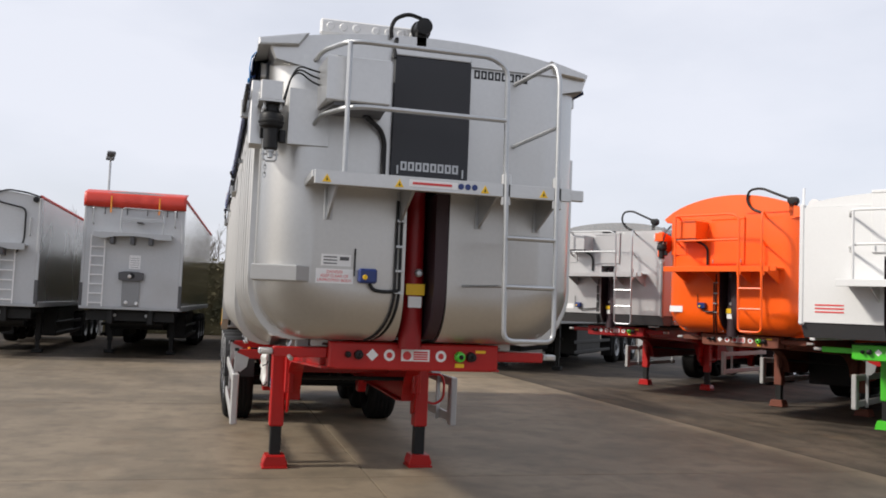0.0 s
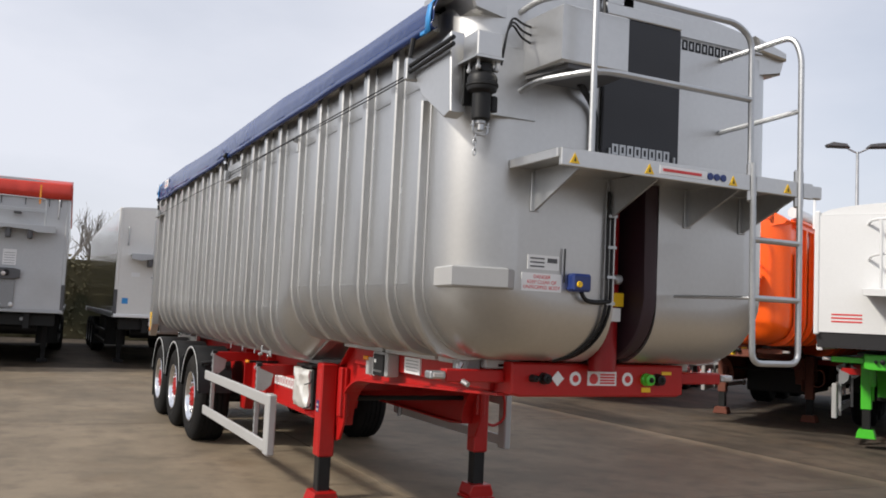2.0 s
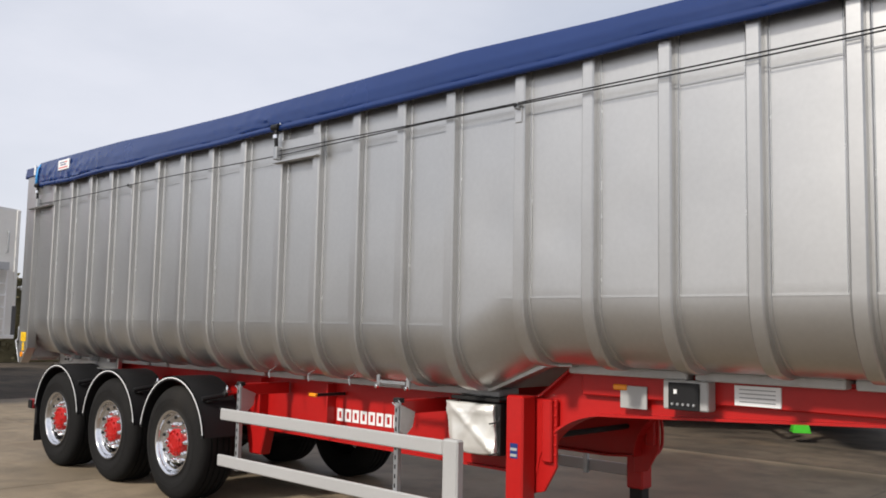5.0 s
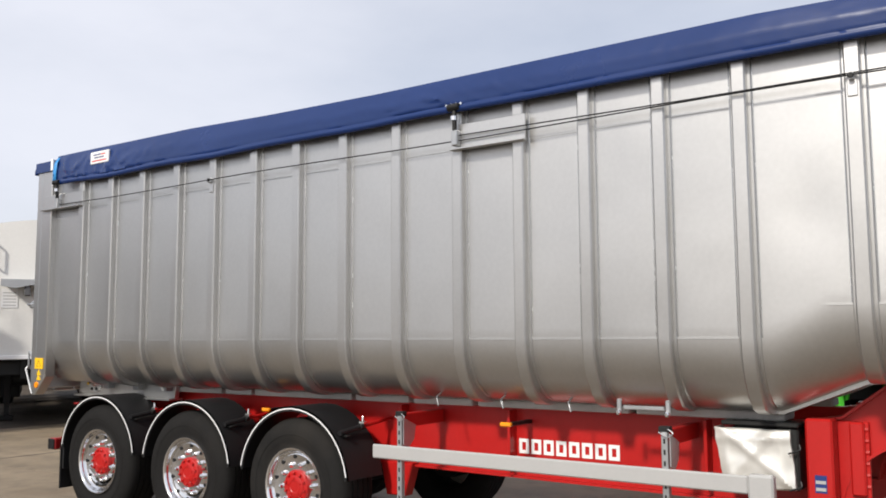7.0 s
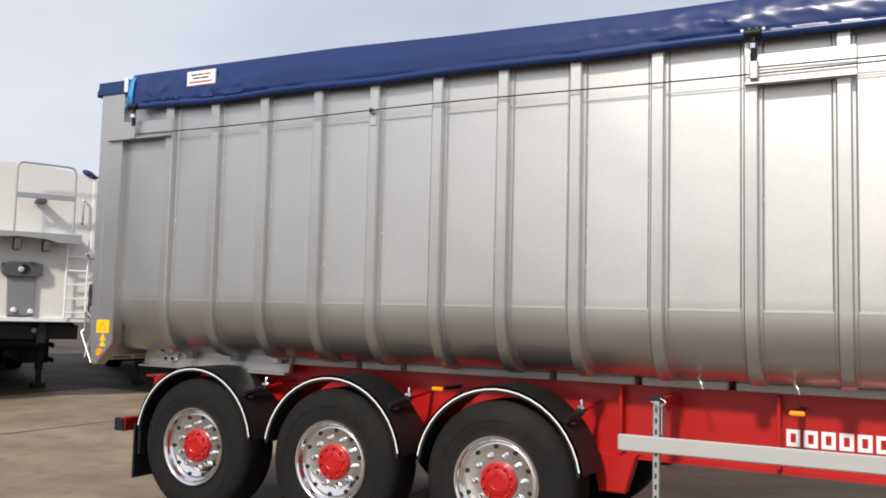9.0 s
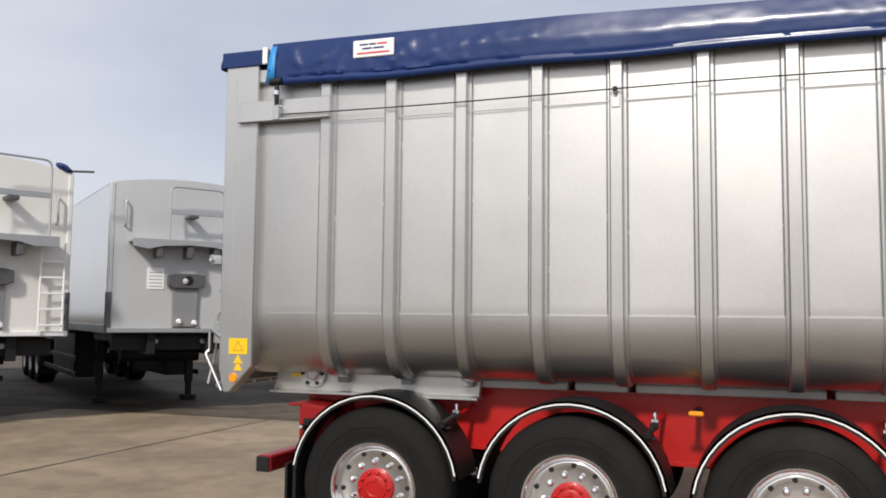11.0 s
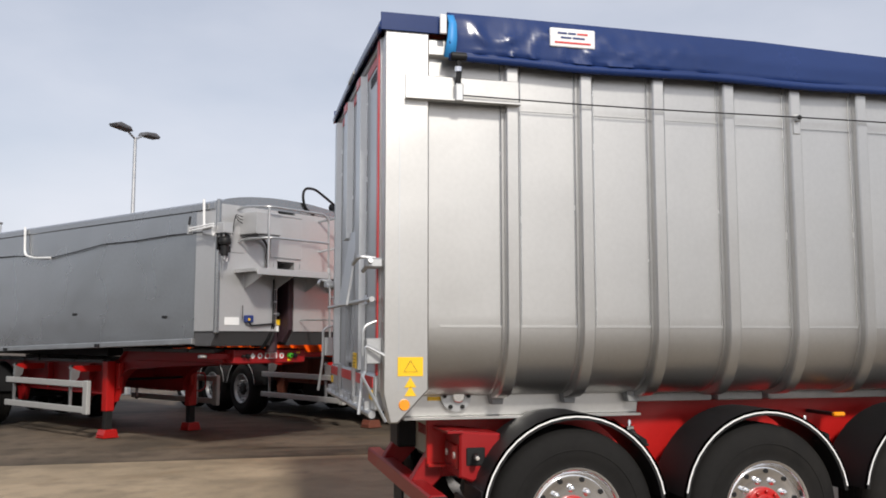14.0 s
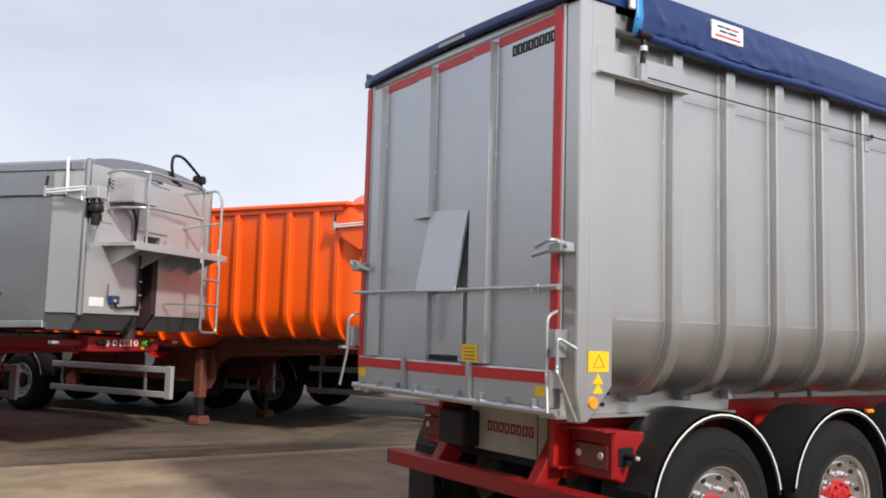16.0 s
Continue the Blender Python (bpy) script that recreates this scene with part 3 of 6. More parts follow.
def head_beam(thing, paint, marks=True):
    part("head_beam", prism([(-0.66, 1.435), (0.655, 1.435), (0.655, 1.25), (0.60, 1.235), (-0.60, 1.235), (-0.66, 1.25)], 'y', -8.10, -7.86, bev=0.012), paint, thing)
    for s in (-1, 1):
        part("lamp_arm", box(s * 0.66, s * 1.06, -8.02, -7.94, 1.31, 1.385, 0.008), paint, thing)
        lamp = part("front_marker_lamp", box(s * 1.06, s * 1.165, -8.03, -7.95, 1.328, 1.372, 0.008), GALV, thing, "clear front marker lamp in a grey holder")
        part("lens", box(s * 1.08, s * 1.145, -8.036, -8.025, 1.336, 1.364, 0.004), CLEARLENS, lamp)
        part("neck_side_beam", box(s * 0.60, s * 0.70, -7.9, -5.6, 1.25, 1.40, 0.008), paint, thing)
    part("neck_deck", box(-0.6, 0.6, -7.9, -5.5, 1.30, 1.33), STEELBLACK, thing)
    if not marks:
        return
    yf = -8.103

    def disc(x, z, r, m, k=20, rot=0.0, y=yf):
        return prism([(x + r * math.cos(rot + 2 * math.pi * i / k), z + r * math.sin(rot + 2 * math.pi * i / k)) for i in range(k)], 'y', y, yf + 0.004)
    part("coupling_label", disc(-0.335, 1.345, 0.045, LABEL, 4), LABEL, thing)
    for x in (-0.205, 0.195):
        ring = part("round_label", disc(x, 1.345, 0.042, LABEL), LABEL, thing)
        part("label_print", disc(x, 1.345, 0.022, LABELRED, y=yf - 0.003), TAPE, ring)
    plate = part("warning_plate", box(-0.115, 0.105, yf - 0.002, yf + 0.002, 1.305, 1.39), LABEL, thing, "red and white warning plate")
    for i in range(4):
        part("print_bar", box(-0.02, 0.09, yf - 0.005, yf - 0.001, 1.315 + 0.017 * i, 1.326 + 0.017 * i), LABELRED, plate)
    part("print_bar", disc(-0.07, 1.345, 0.032, LABELRED, y=yf - 0.005), LABELRED, plate)
    part("small_label", box(-0.075, -0.01, yf - 0.001, yf + 0.003, 1.395, 1.42), LABEL, thing)
    for x, m, r in ((0.34, GREEN, 0.035), (0.43, BLACK, 0.033), (-0.44, BLACK, 0.03), (-0.52, STEELBLACK, 0.02)):
        cup = part("air_coupling", lathe([(-8.16, r * 0.7), (-8.155, r), (-8.125, r), (-8.12, r * 1.15), (-8.10, r * 1.15)], 16, 'y', (x, 0, 1.345)), m, thing)
        part("coupling_cap", lathe([(-8.18, 0.008), (-8.165, r * 0.5), (-8.155, r * 0.5)], 12, 'y', (x, 0, 1.345)), STEELBLACK, cup)
    for x0, x1, z0, z1 in ((0.47, 0.55, 1.375, 1.395), (0.31, 0.38, 1.265, 1.295)):
        part("yellow_tag", box(x0, x1, yf - 0.001, yf + 0.003, z0, z1), YELLOW, thing)


def landing_leg(thing, x, paint, foot_paint=None):
    y = -5.15
    leg = part("landing_leg", box(x - 0.075, x + 0.075, y - 0.075, y + 0.075, 0.42, 1.22, 0.012), paint, thing)
    part("inner_leg", box(x - 0.058, x + 0.058, y - 0.058, y + 0.058, 0.10, 0.5, 0.008), STEELBLACK, leg)
    bm = prism([(x - 0.12, 0.012), (x + 0.12, 0.012), (x + 0.13, 0.05), (x + 0.10, 0.13), (x - 0.10, 0.13), (x - 0.13, 0.05)], 'y', y - 0.13, y + 0.10, bev=0.01)
    box(x - 0.135, x + 0.135, y - 0.145, y + 0.115, 0.0, 0.02, 0.004, bm)
    part("foot", bm, foot_paint or paint, leg)
    s = 1 if x > 0 else -1
    xb = x - s * 0.1
    part("leg_plate", prism([(y + 0.0, 1.2), (y - 0.02, 0.55), (y - 0.14, 0.58), (y - 0.24, 0.75), (y - 0.24, 1.2)], 'x', xb - 0.012, xb + 0.012, bev=0.004), paint, leg)
    part("leg_bracket", box(x - s * 0.14, x - s * 0.05, y - 0.22, y - 0.14, 0.78, 1.2, 0.01), paint, leg)
    bm = bmesh.new()
    for k in range(6):
        lathe([(-0.012, 0.014), (0.012, 0.014)], 6, 'y', (x - s * 0.095, y - 0.225, 0.83 + 0.065 * k), bm)
    part("bolt", bm, paint, leg)
    return leg


def leg_gear(thing, paint):
    part("leg_shaft", tube([(-0.72, -5.15, 0.92), (0.72, -5.15, 0.92)], 0.022), STEELBLACK, thing)
    part("crank_handle", tube(bend([(0.86, -5.2, 0.98), (1.0, -5.22, 0.98), (1.03, -5.22, 0.9), (1.03, -5.22, 0.72), (0.93, -5.2, 0.66), (0.86, -5.2, 0.68)], 0.06), 0.014), RED if paint == RED else paint, thing)


WHEEL = {}


def wheel(thing, y, side, hub_paint, fancy=True):
    """A wide single wheel: tyre > rim, hub, nuts."""
    key = (hub_paint.name, fancy)
    if key not in WHEEL:
        seg = 64 if fancy else 36
        r, w = 0.535, 0.385
        prof = [(0.0, 0.30), (0.004, 0.315), (-0.018, 0.36), (-0.020, 0.42), (-0.010, 0.47), (0.010, 0.505), (0.03, 0.522), (0.055, 0.532)]
        groove = []
        for g in (0.10, 0.16, 0.225, 0.285):
            groove += [(g - 0.008, r), (g - 0.006, r - 0.014), (g + 0.006, r - 0.014), (g + 0.008, r)]
        prof = prof + groove + [(w - 0.055, 0.532), (w - 0.02, 0.51), (w + 0.01, 0.44), (w, 0.34), (w - 0.03, 0.30), (w - 0.2, 0.29)]
        tyre = lathe(prof, seg, cap=False)
        bead = [(-0.0215, 0.405), (-0.024, 0.41), (-0.0215, 0.415)]
        lathe(bead, seg, bm=tyre, cap=False)
        rim = lathe([(0.05, 0.05), (0.05, 0.16), (0.048, 0.19), (0.040, 0.225), (0.034, 0.245), (0.036, 0.258), (0.046, 0.266), (0.040, 0.274), (0.012, 0.280), (-0.006, 0.285), (-0.014, 0.294), (-0.014, 0.303), (-0.004, 0.307), (0.05, 0.302), (0.2, 0.295)], seg)
        hub = lathe([(0.055, 0.129), (0.034, 0.129), (0.026, 0.126), (0.022, 0.120), (0.021, 0.092), (0.013, 0.087), (0.009, 0.078), (0.007, 0.05), (0.011, 0.044), (0.011, 0.01)], 32)
        for k in range(10):
            a = 2 * math.pi * k / 10
            lathe([(0.024, 0.011), (0.004, 0.011), (0.001, 0.006)], 6, 'x', (0, 0.105 * math.cos(a), 0.105 * math.sin(a)), hub)
        for k in range(5):
            a = 2 * math.pi * k / 5
            lathe([(0.012, 0.010), (0.002, 0.008)], 6, 'x', (0, 0.065 * math.cos(a), 0.065 * math.sin(a)), hub)
        nuts, holes = bmesh.new() if fancy else rim, bmesh.new()
        for k in range(1 if fancy else 10):
            a = 2 * math.pi * (k + 0.5) / 10 if not fancy else 0.0
            lathe([(0.05, 0.023), (0.042, 0.023), (0.037, 0.019), (0.024, 0.018), (0.014, 0.013), (0.011, 0.006)], 10, 'x', (0, 0.171 * math.cos(a), 0.171 * math.sin(a)), nuts)
            a = 2 * math.pi * k / 10 if not fancy else 0.0
            lathe([(0.050, 0.0165), (0.0305, 0.0165), (0.030, 0.006)], 12, 'x', (0, 0.232 * math.cos(a), 0.232 * math.sin(a)), holes)
        drum = lathe([(0.10, 0.08), (0.10, 0.2), (0.36, 0.2), (0.36, 0.08)], 20)
        made = [part("tyre", tyre, RUBBER, sharp=45), part("rim", rim, CHROME if hub_paint == RED else GREY_ALU, sharp=50), part("hub", hub, hub_paint),
                part("hand_hole", holes, BLACK), part("brake_drum", drum, STEELBLACK)] + ([part("wheel_nut", nuts, CHROME)] if fancy else [])
        WHEEL[key] = {o.name.split(".")[0]: o.data for o in made}
        for o in made:
            bpy.data.objects.remove(o)
    data = WHEEL[key]
    m = Matrix.Translation((side * 1.245, y, 0.535)) @ (Matrix.Rotation(math.pi, 4, 'Z') if side > 0 else Matrix())
    m = m @ Matrix.Rotation(0.13 * y + 0.4, 4, 'X')
    whl = new("wheel", data["tyre"])
    whl.parent = thing
    whl.matrix_basis = m
    tagged(whl, "wide black single tyre on a polished rim")
    for nm in ("rim", "hub", "brake_drum") + (() if fancy else ("hand_hole",)):
        o = new(nm, data[nm])
        o.parent = whl
    for k in range(10 if fancy else 0):
        for nm, half in (("wheel_nut", 0.5), ("hand_hole", 0.0)):
            o = new(nm, data[nm])
            o.parent = whl
            o.matrix_basis = Matrix.Rotation(2 * math.pi * (k + half) / 10, 4, 'X')


def arc(cy, cz, r, a0, a1, n=20):
    return [(cy + r * math.cos(a0 + (a1 - a0) * i / n), cz + r * math.sin(a0 + (a1 - a0) * i / n)) for i in range(n + 1)]


def mudguard(thing, y, side):
    a0, a1 = math.radians(7), math.radians(173)
    xo, xi = side * 1.275, side * 0.86
    outer, inner = arc(y, 0.56, 0.605, a0, a1), arc(y, 0.56, 0.588, a0, a1)
    bm = prism(outer + inner[::-1], 'x', xo, xi)
    lip = arc(y, 0.56, 0.565, a0, a1)
    prism(outer + lip[::-1], 'x', xo - side * 0.012, xo, bm)
    g = part("mudguard", bm, BLACK, thing, "black plastic mudguard with white edge line")
    o2, i2 = arc(y, 0.56, 0.590, a0 + 0.05, a1 - 0.05), arc(y, 0.56, 0.581, a0 + 0.05, a1 - 0.05)
    part("edge_line", prism(o2 + i2[::-1], 'x', xo, xo + side * 0.004), LABEL, g)
    for k in (1,) if y > 1 else ():
        p = outer[k]
        part("skirt", box(xi, xo - side * 0.02, p[0] - 0.012, p[0] + 0.012, 0.42, p[1], 0.004), BLACK, g)


def axles(thing, paint):
    for y in (-1.31, 0.0, 1.31):
        part("axle", tube([(-0.95, y, 0.535), (0.95, y, 0.535)], 0.07, 12), STEELBLACK, thing)
        for x in (-0.5, 0.5):
            part("air_bag", lathe([(0.62, 0.13), (0.66, 0.15), (0.74, 0.13), (0.80, 0.15), (0.86, 0.13)], 16, 'z', (x, y + 0.38, -0.05)), BLACK, thing)
            part("trailing_arm", box(x - 0.05, x + 0.05, y - 0.45, y + 0.45, 0.58, 0.68, 0.02), STEELBLACK, thing)


def side_guard(thing, side, paint):
    x = side * 1.25
    xa, xb = x - side * 0.03, x
    rail = part("side_guard", box(xa, xb, -4.85, -2.12, 0.82, 0.92, 0.008), paint, thing, "pale grey side guard rail")
    part("lower_rail", box(xa, xb, -4.85, -2.10, 0.42, 0.52, 0.008), paint, rail)
    part("end_post", box(x - side * 0.07, xb + side * 0.004, -4.99, -4.85, 0.40, 0.93, 0.012), paint, rail)
    for y in (-2.35, -4.36):
        post = part("guard_post", box(x - side * 0.075, x - side * 0.032, y - 0.021, y + 0.021, 0.40, 1.14, 0.004), GALV, rail, "galvanised slotted post")
        for k in range(10):
            z = 0.47 + k * 0.066
            part("slot", box(x - side * 0.034, x - side * 0.030, y - 0.006, y + 0.006, z, z + 0.03), STEELBLACK, post)
        part("post_arm", box(side * 0.68, x - side * 0.06, y - 0.03, y + 0.03, 1.05, 1.15, 0.006), paint if paint != RAILGREY else RED, post)
        part("post_pin", tube(bend([(x - side * 0.02, y + 0.03, 1.13), (x - side * 0.01, y - 0.03, 1.10), (x - side * 0.01, y - 0.07, 1.13), (x - side * 0.02, y - 0.03, 1.15)], 0.02), 0.004, 6), GALV, post)
        part("swing_plate", prism([(x - side * 0.04, 1.12), (x - side * 0.04, 0.93), (x - side * 0.10, 0.90), (x - side * 0.17, 0.96), (x - side * 0.19, 1.06)], 'y', y - 0.036, y - 0.029), GALV, post)
        part("post_head", box(x - side * 0.08, x - side * 0.03, y - 0.036, y + 0.036, 1.13, 1.165, 0.004), STEELBLACK, post)


# ---- front wall fittings ----
def front_fittings(thing, paint, rail, ram_paint, full=True, boxy=False, bare=False):
    yf = Y_FRONT
    # arched head of the front wall
    peak = 0.135 if full else 0.36
    arch = [(-1.24 + 2.44 * i / 16, (3.50 if full else 3.42) + peak * (1 - (-1 + i / 8) ** 2) ** (1.0 if full else 0.8)) for i in range(17)]
    if not boxy:
        part("front_head", prism(arch + [(1.15, 3.36), (0.95, 3.33), (-0.95, 3.33), (-1.18, 3.36)], 'y', yf + 0.02, yf + 0.34, bev=0.012), paint, thing)
    if full:
        for x0, x1, x2 in ((-1.30, -1.02, -0.95), (1.16, 0.93, 0.88)):
            part("corner_cap", prism([(x0, 3.495), (x0, 3.445), (x1, 3.47), (x2, 3.565)], 'y', yf - 0.02, yf + 0.45, bev=0.01), paint, thing)
    # ram recess (its shade painted in as dark maroon), ram and mesh panel
    part("ram_recess", box(SLOT[0] - 0.006, SLOT[1] + 0.006, yf + 0.50, yf + 0.56, 1.47, 2.8), MAROON, thing, "back of the ram recess, its shade put into a dark maroon")
    def cheek(f):
        """Side view of the recess, rounded under like the nose of the tub; f: how far it stands back."""
        if boxy:
            return [(yf + f, 2.52), (yf + f, 1.72), (yf + 0.14 + f, 1.54), (yf + 0.48, 1.54), (yf + 0.48, 2.52)]
        c, r = (yf + 0.36, 1.83), 0.362 - f
        return [(yf + f, 2.52)] + [(c[0] - r * math.cos(a), c[1] - r * math.sin(a)) for a in (math.pi / 2 * i / 8 for i in range(9))] + [(yf + 0.48, 1.83 - r), (yf + 0.48, 2.52)]
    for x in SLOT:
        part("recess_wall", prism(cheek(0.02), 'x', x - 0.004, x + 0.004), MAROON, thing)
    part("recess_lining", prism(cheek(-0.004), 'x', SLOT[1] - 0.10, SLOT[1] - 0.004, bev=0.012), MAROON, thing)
    ram = part("tipping_ram", lathe([(1.40, 0.085), (1.95, 0.085), (1.95, 0.078), (2.75, 0.078)], 28, 'z', (-0.075, yf + 0.24, 0)), ram_paint, thing, "red hydraulic tipping ram")
    part("ram_label", box(-0.14, 0.0, yf + 0.145, yf + 0.17, 1.79, 1.87), YELLOW, ram)
    part("ram_plate", box(-0.12, -0.02, yf + 0.145, yf + 0.168, 1.70, 1.78), LABEL, ram)
    part("ram_eye", lathe([(yf + 0.12, 0.018), (yf + 0.13, 0.03), (yf + 0.17, 0.03)], 14, 'y', (-0.05, 0, 1.95)), GALV, ram)
    shut = 2.71 if boxy and not bare else 2.56
    part("closing_plate", box(SLOT[0] - 0.01, SLOT[1] + 0.01, yf - 0.004, yf + 0.5, shut, 3.42 if full else 3.36), paint, thing)
    mesh = part("mesh_panel", box(-0.335, 0.245, yf - 0.03, yf - 0.006, shut + 0.045, 3.475 if full else 3.36, 0.008), BLACKPANEL if full else paint, thing, "charcoal black front panel with maker's mark" if full else "")
    part("panel_trim", box(-0.335, 0.245, yf - 0.035, yf - 0.004, 3.475 if full else 3.36, 3.545 if full else 3.40, 0.006), paint, mesh)
    flat = Matrix.Rotation(math.pi / 2, 4, 'X')
    if full:
        mark_bars(0.44, 0.062, GALV, mesh, Matrix.Translation((-0.04, yf - 0.031, 2.69)) @ flat)
    if full:
        mark_bars(0.43, 0.062, BLACK, thing, Matrix.Translation((0.49, yf - 0.001, 3.405)) @ flat)
    for x in (-0.285, 0.2):
        part("panel_pin", tube([(x, yf - 0.04, 2.63), (x, yf - 0.04, 2.69)], 0.008, 6), GALV, mesh)
    part("head_seam", box(0.25, 0.95, yf - 0.003, yf + 0.01, 3.455, 3.463), paint, thing)

    # platform with gussets
    before = set(thing.children)
    xl = -0.60 if bare else -0.90
    plat = part("platform", prism([(xl - 0.03, yf), (xl, yf - 0.47), (0.86, yf - 0.47), (0.88, yf)], 'z', 2.515, 2.545, bev=0.004), paint, thing, "silver steel access platform on gussets")
    part("kick_edge", box(xl - 0.02, 0.87, yf - 0.49, yf - 0.465, 2.46, 2.55, 0.004), paint, plat)
    part("end_edge", box(xl - 0.035, xl - 0.015, yf - 0.47, yf, 2.50, 2.55, 0.004), paint, plat)
    for x in ((-0.24, 0.35, 0.80) if bare else (-0.76, -0.24, 0.35, 0.80)):
        part("gusset", prism([(yf, 2.51), (yf - 0.45, 2.51), (yf - 0.45, 2.48), (yf, 2.28)], 'x', x - 0.008, x + 0.008), GALV if full else paint, plat)
        part("gusset_flange", box(x - 0.03, x + 0.03, yf - 0.012, yf - 0.002, 2.28, 2.50, 0.003), GALV if full else paint, plat)
    part("step_end", box(0.87, 0.97, yf - 0.47, yf - 0.43, 2.47, 2.545, 0.006), paint, plat)
    if full:
        part("notice_strip", box(-0.29, 0.04, yf - 0.4935, yf - 0.49, 2.485, 2.53), LABEL, plat)
        part("print_bar", box(-0.27, 0.0, yf - 0.496, yf - 0.493, 2.50, 2.515), LABELRED, plat)
        for i in range(3):
            part("round_symbol", lathe([(yf - 0.4955, 0.02), (yf - 0.49, 0.02)], 14, 'y', (0.065 + 0.048 * i, 0, 2.508)), NAVY, plat)
        for x in (-0.84, -0.36, 0.235, 0.66):
            tri = part("warning_triangle", prism([(x - 0.03, 2.475), (x + 0.03, 2.475), (x, 2.527)], 'y', yf - 0.4945, yf - 0.49), YELLOW, plat)
            part("print_bar", prism([(x - 0.006, 2.485), (x + 0.006, 2.485), (x, 2.51)], 'y', yf - 0.496, yf - 0.494), BLACK, tri)

    # hand rails and ladder
    yo = yf - 0.47
    hr = part("hand_rail", tube(bend([(xl, yf + 0.01, 3.38), (xl + 0.04, yf - 0.12, 3.42), (xl + 0.18, yo, 3.405), (0.26, yo, 3.40), (0.375, yo, 3.33), (0.385, yo, 2.6)], 0.12), 0.0175, 10), rail, thing, "round grey steel hand rail")
    part("mid_rail", tube(bend([(xl + 0.01, yf + 0.01, 2.93), (xl + 0.04, yf - 0.14, 2.97), (xl + 0.20, yo, 2.98), (0.38, yo, 2.98)], 0.14), 0.0175, 10), rail, hr)
    part("upright", tube([(xl + 0.175, yo, 2.47), (xl + 0.175, yo, 3.40)], 0.0175, 10), rail, hr)
    yl = yo - 0.02
    lad = part("ladder", tube(bend([(0.60, yf, 3.36), (0.74, yl + 0.05, 3.42), (0.755, yl, 3.30), (0.765, yl, 1.505), (0.405, yl, 1.505), (0.385, yl, 2.62)], 0.07), 0.0175, 10), rail, thing, "round grey tube access ladder")
    for z in (2.19, 1.865):
        part("rung", tube([(0.39, yl, z), (0.765, yl, z)], 0.017, 8), rail, lad)
    part("ladder_stay", tube([(0.60, yf, 2.90), (0.76, yl, 2.97)], 0.016, 8), rail, lad)
    part("pull_bar", tube([(0.24, yf - 0.03, 1.865), (0.40, yl, 1.865)], 0.010, 8), GALV, lad)
    for x in (0.39, 0.765):
        part("ladder_plate", box(x - 0.035, x + 0.035, yl, yl + 0.03, 2.40, 2.62, 0.01), paint, lad)

    # tool box, cable duct, stickers, lower step
    if bare:
        for k in range(3):
            part("print_bar", box(-1.02, -0.66, yf - 0.004, yf + 0.002, 1.83 + 0.045 * k, 1.85 + 0.045 * k), LABELRED, thing)
        for o in set(thing.children) - before:
            if not o.name.startswith("print_bar"):
                o.matrix_basis = Matrix.Translation((0, 0, -0.30)) @ o.matrix_basis
        return
    tb = part("switch_box", prism([(-0.875, yf), (-0.855, yf - 0.36), (-0.42, yf - 0.36), (-0.40, yf)], 'z', 3.03, 3.335, bev=0.01), paint, thing, "silver steel box beside the mesh panel")
    part("box_foot", prism([(-0.86, yf), (-0.80, yf - 0.34), (-0.44, yf - 0.34), (-0.42, yf)], 'z', 3.005, 3.03), DARKGREY, tb)
    part("cable_duct", tube(bend([(-0.55, yf - 0.1, 3.01), (-0.42, yf - 0.04, 2.93), (-0.385, yf - 0.03, 2.85), (-0.385, yf - 0.03, 2.60)], 0.06), 0.019, 8), BLACK, thing)
    for x0, rr, sweep in ((-0.262, 0.386, 0.15), (-0.228, 0.380, 0.13)):
        round_nose = [(x0 - sweep * (k / 10) ** 2, yf + 0.36 - rr * math.cos(a), 1.83 - rr * math.sin(a)) for k, a in ((k, 1.35 * k / 10) for k in range(11))]
        if boxy:
            round_nose = [(x0, yf - 0.02, 1.80), (x0 - 0.03, yf + 0.06, 1.60), (x0 - 0.06, yf + 0.16, 1.46)]
        part("cable_duct", tube([(x0, yf - 0.02, 2.44)] + round_nose, 0.0105, 8), BLACK, thing)
    for z in (2.3, 2.12, 1.95, 1.8):
        part("cable_clip", box(-0.265, -0.205, yf - 0.036, yf, z - 0.008, z + 0.008), GALV, thing)
    if full:
        plate = part("warning_sticker", box(-0.825, -0.56, yf - 0.004, yf + 0.002, 1.845, 1.945), LABEL, thing, "white sticker with red warning lettering")
        for i, tx in enumerate(("DANGER", "KEEP CLEAR OF", "UNPROPPED BODY")):
            words(tx, 0.028, Matrix.Translation((-0.6925, yf - 0.0045, 1.924 - 0.029 * i)) @ flat, LABELRED, plate)
        plate = part("data_sticker", box(-0.79, -0.58, yf - 0.003, yf + 0.002, 1.965, 2.045), LABEL, thing)
        for i in range(3):
            part("print_bar", box(-0.775, -0.68, yf - 0.005, yf - 0.002, 1.978 + 0.022 * i, 1.986 + 0.022 * i), DARKGREY, plate)
        part("print_bar", box(-0.66, -0.595, yf - 0.005, yf - 0.002, 2.005, 2.03), DARKGREY, plate)
    else:
        part("warning_sticker", box(-1.08, -0.84, yf - 0.004, yf + 0.002, 1.785, 1.89), LABEL, thing, "white sticker")
    jx, jz = (-0.24, -0.035) if boxy else (0.0, 0.0)
    jb = part("junction_box", box(-0.53 + jx, -0.40 + jx, yf - 0.075, yf, 1.855 + jz, 1.955 + jz, 0.012), NAVY, thing, "dark blue junction box with a whip aerial")
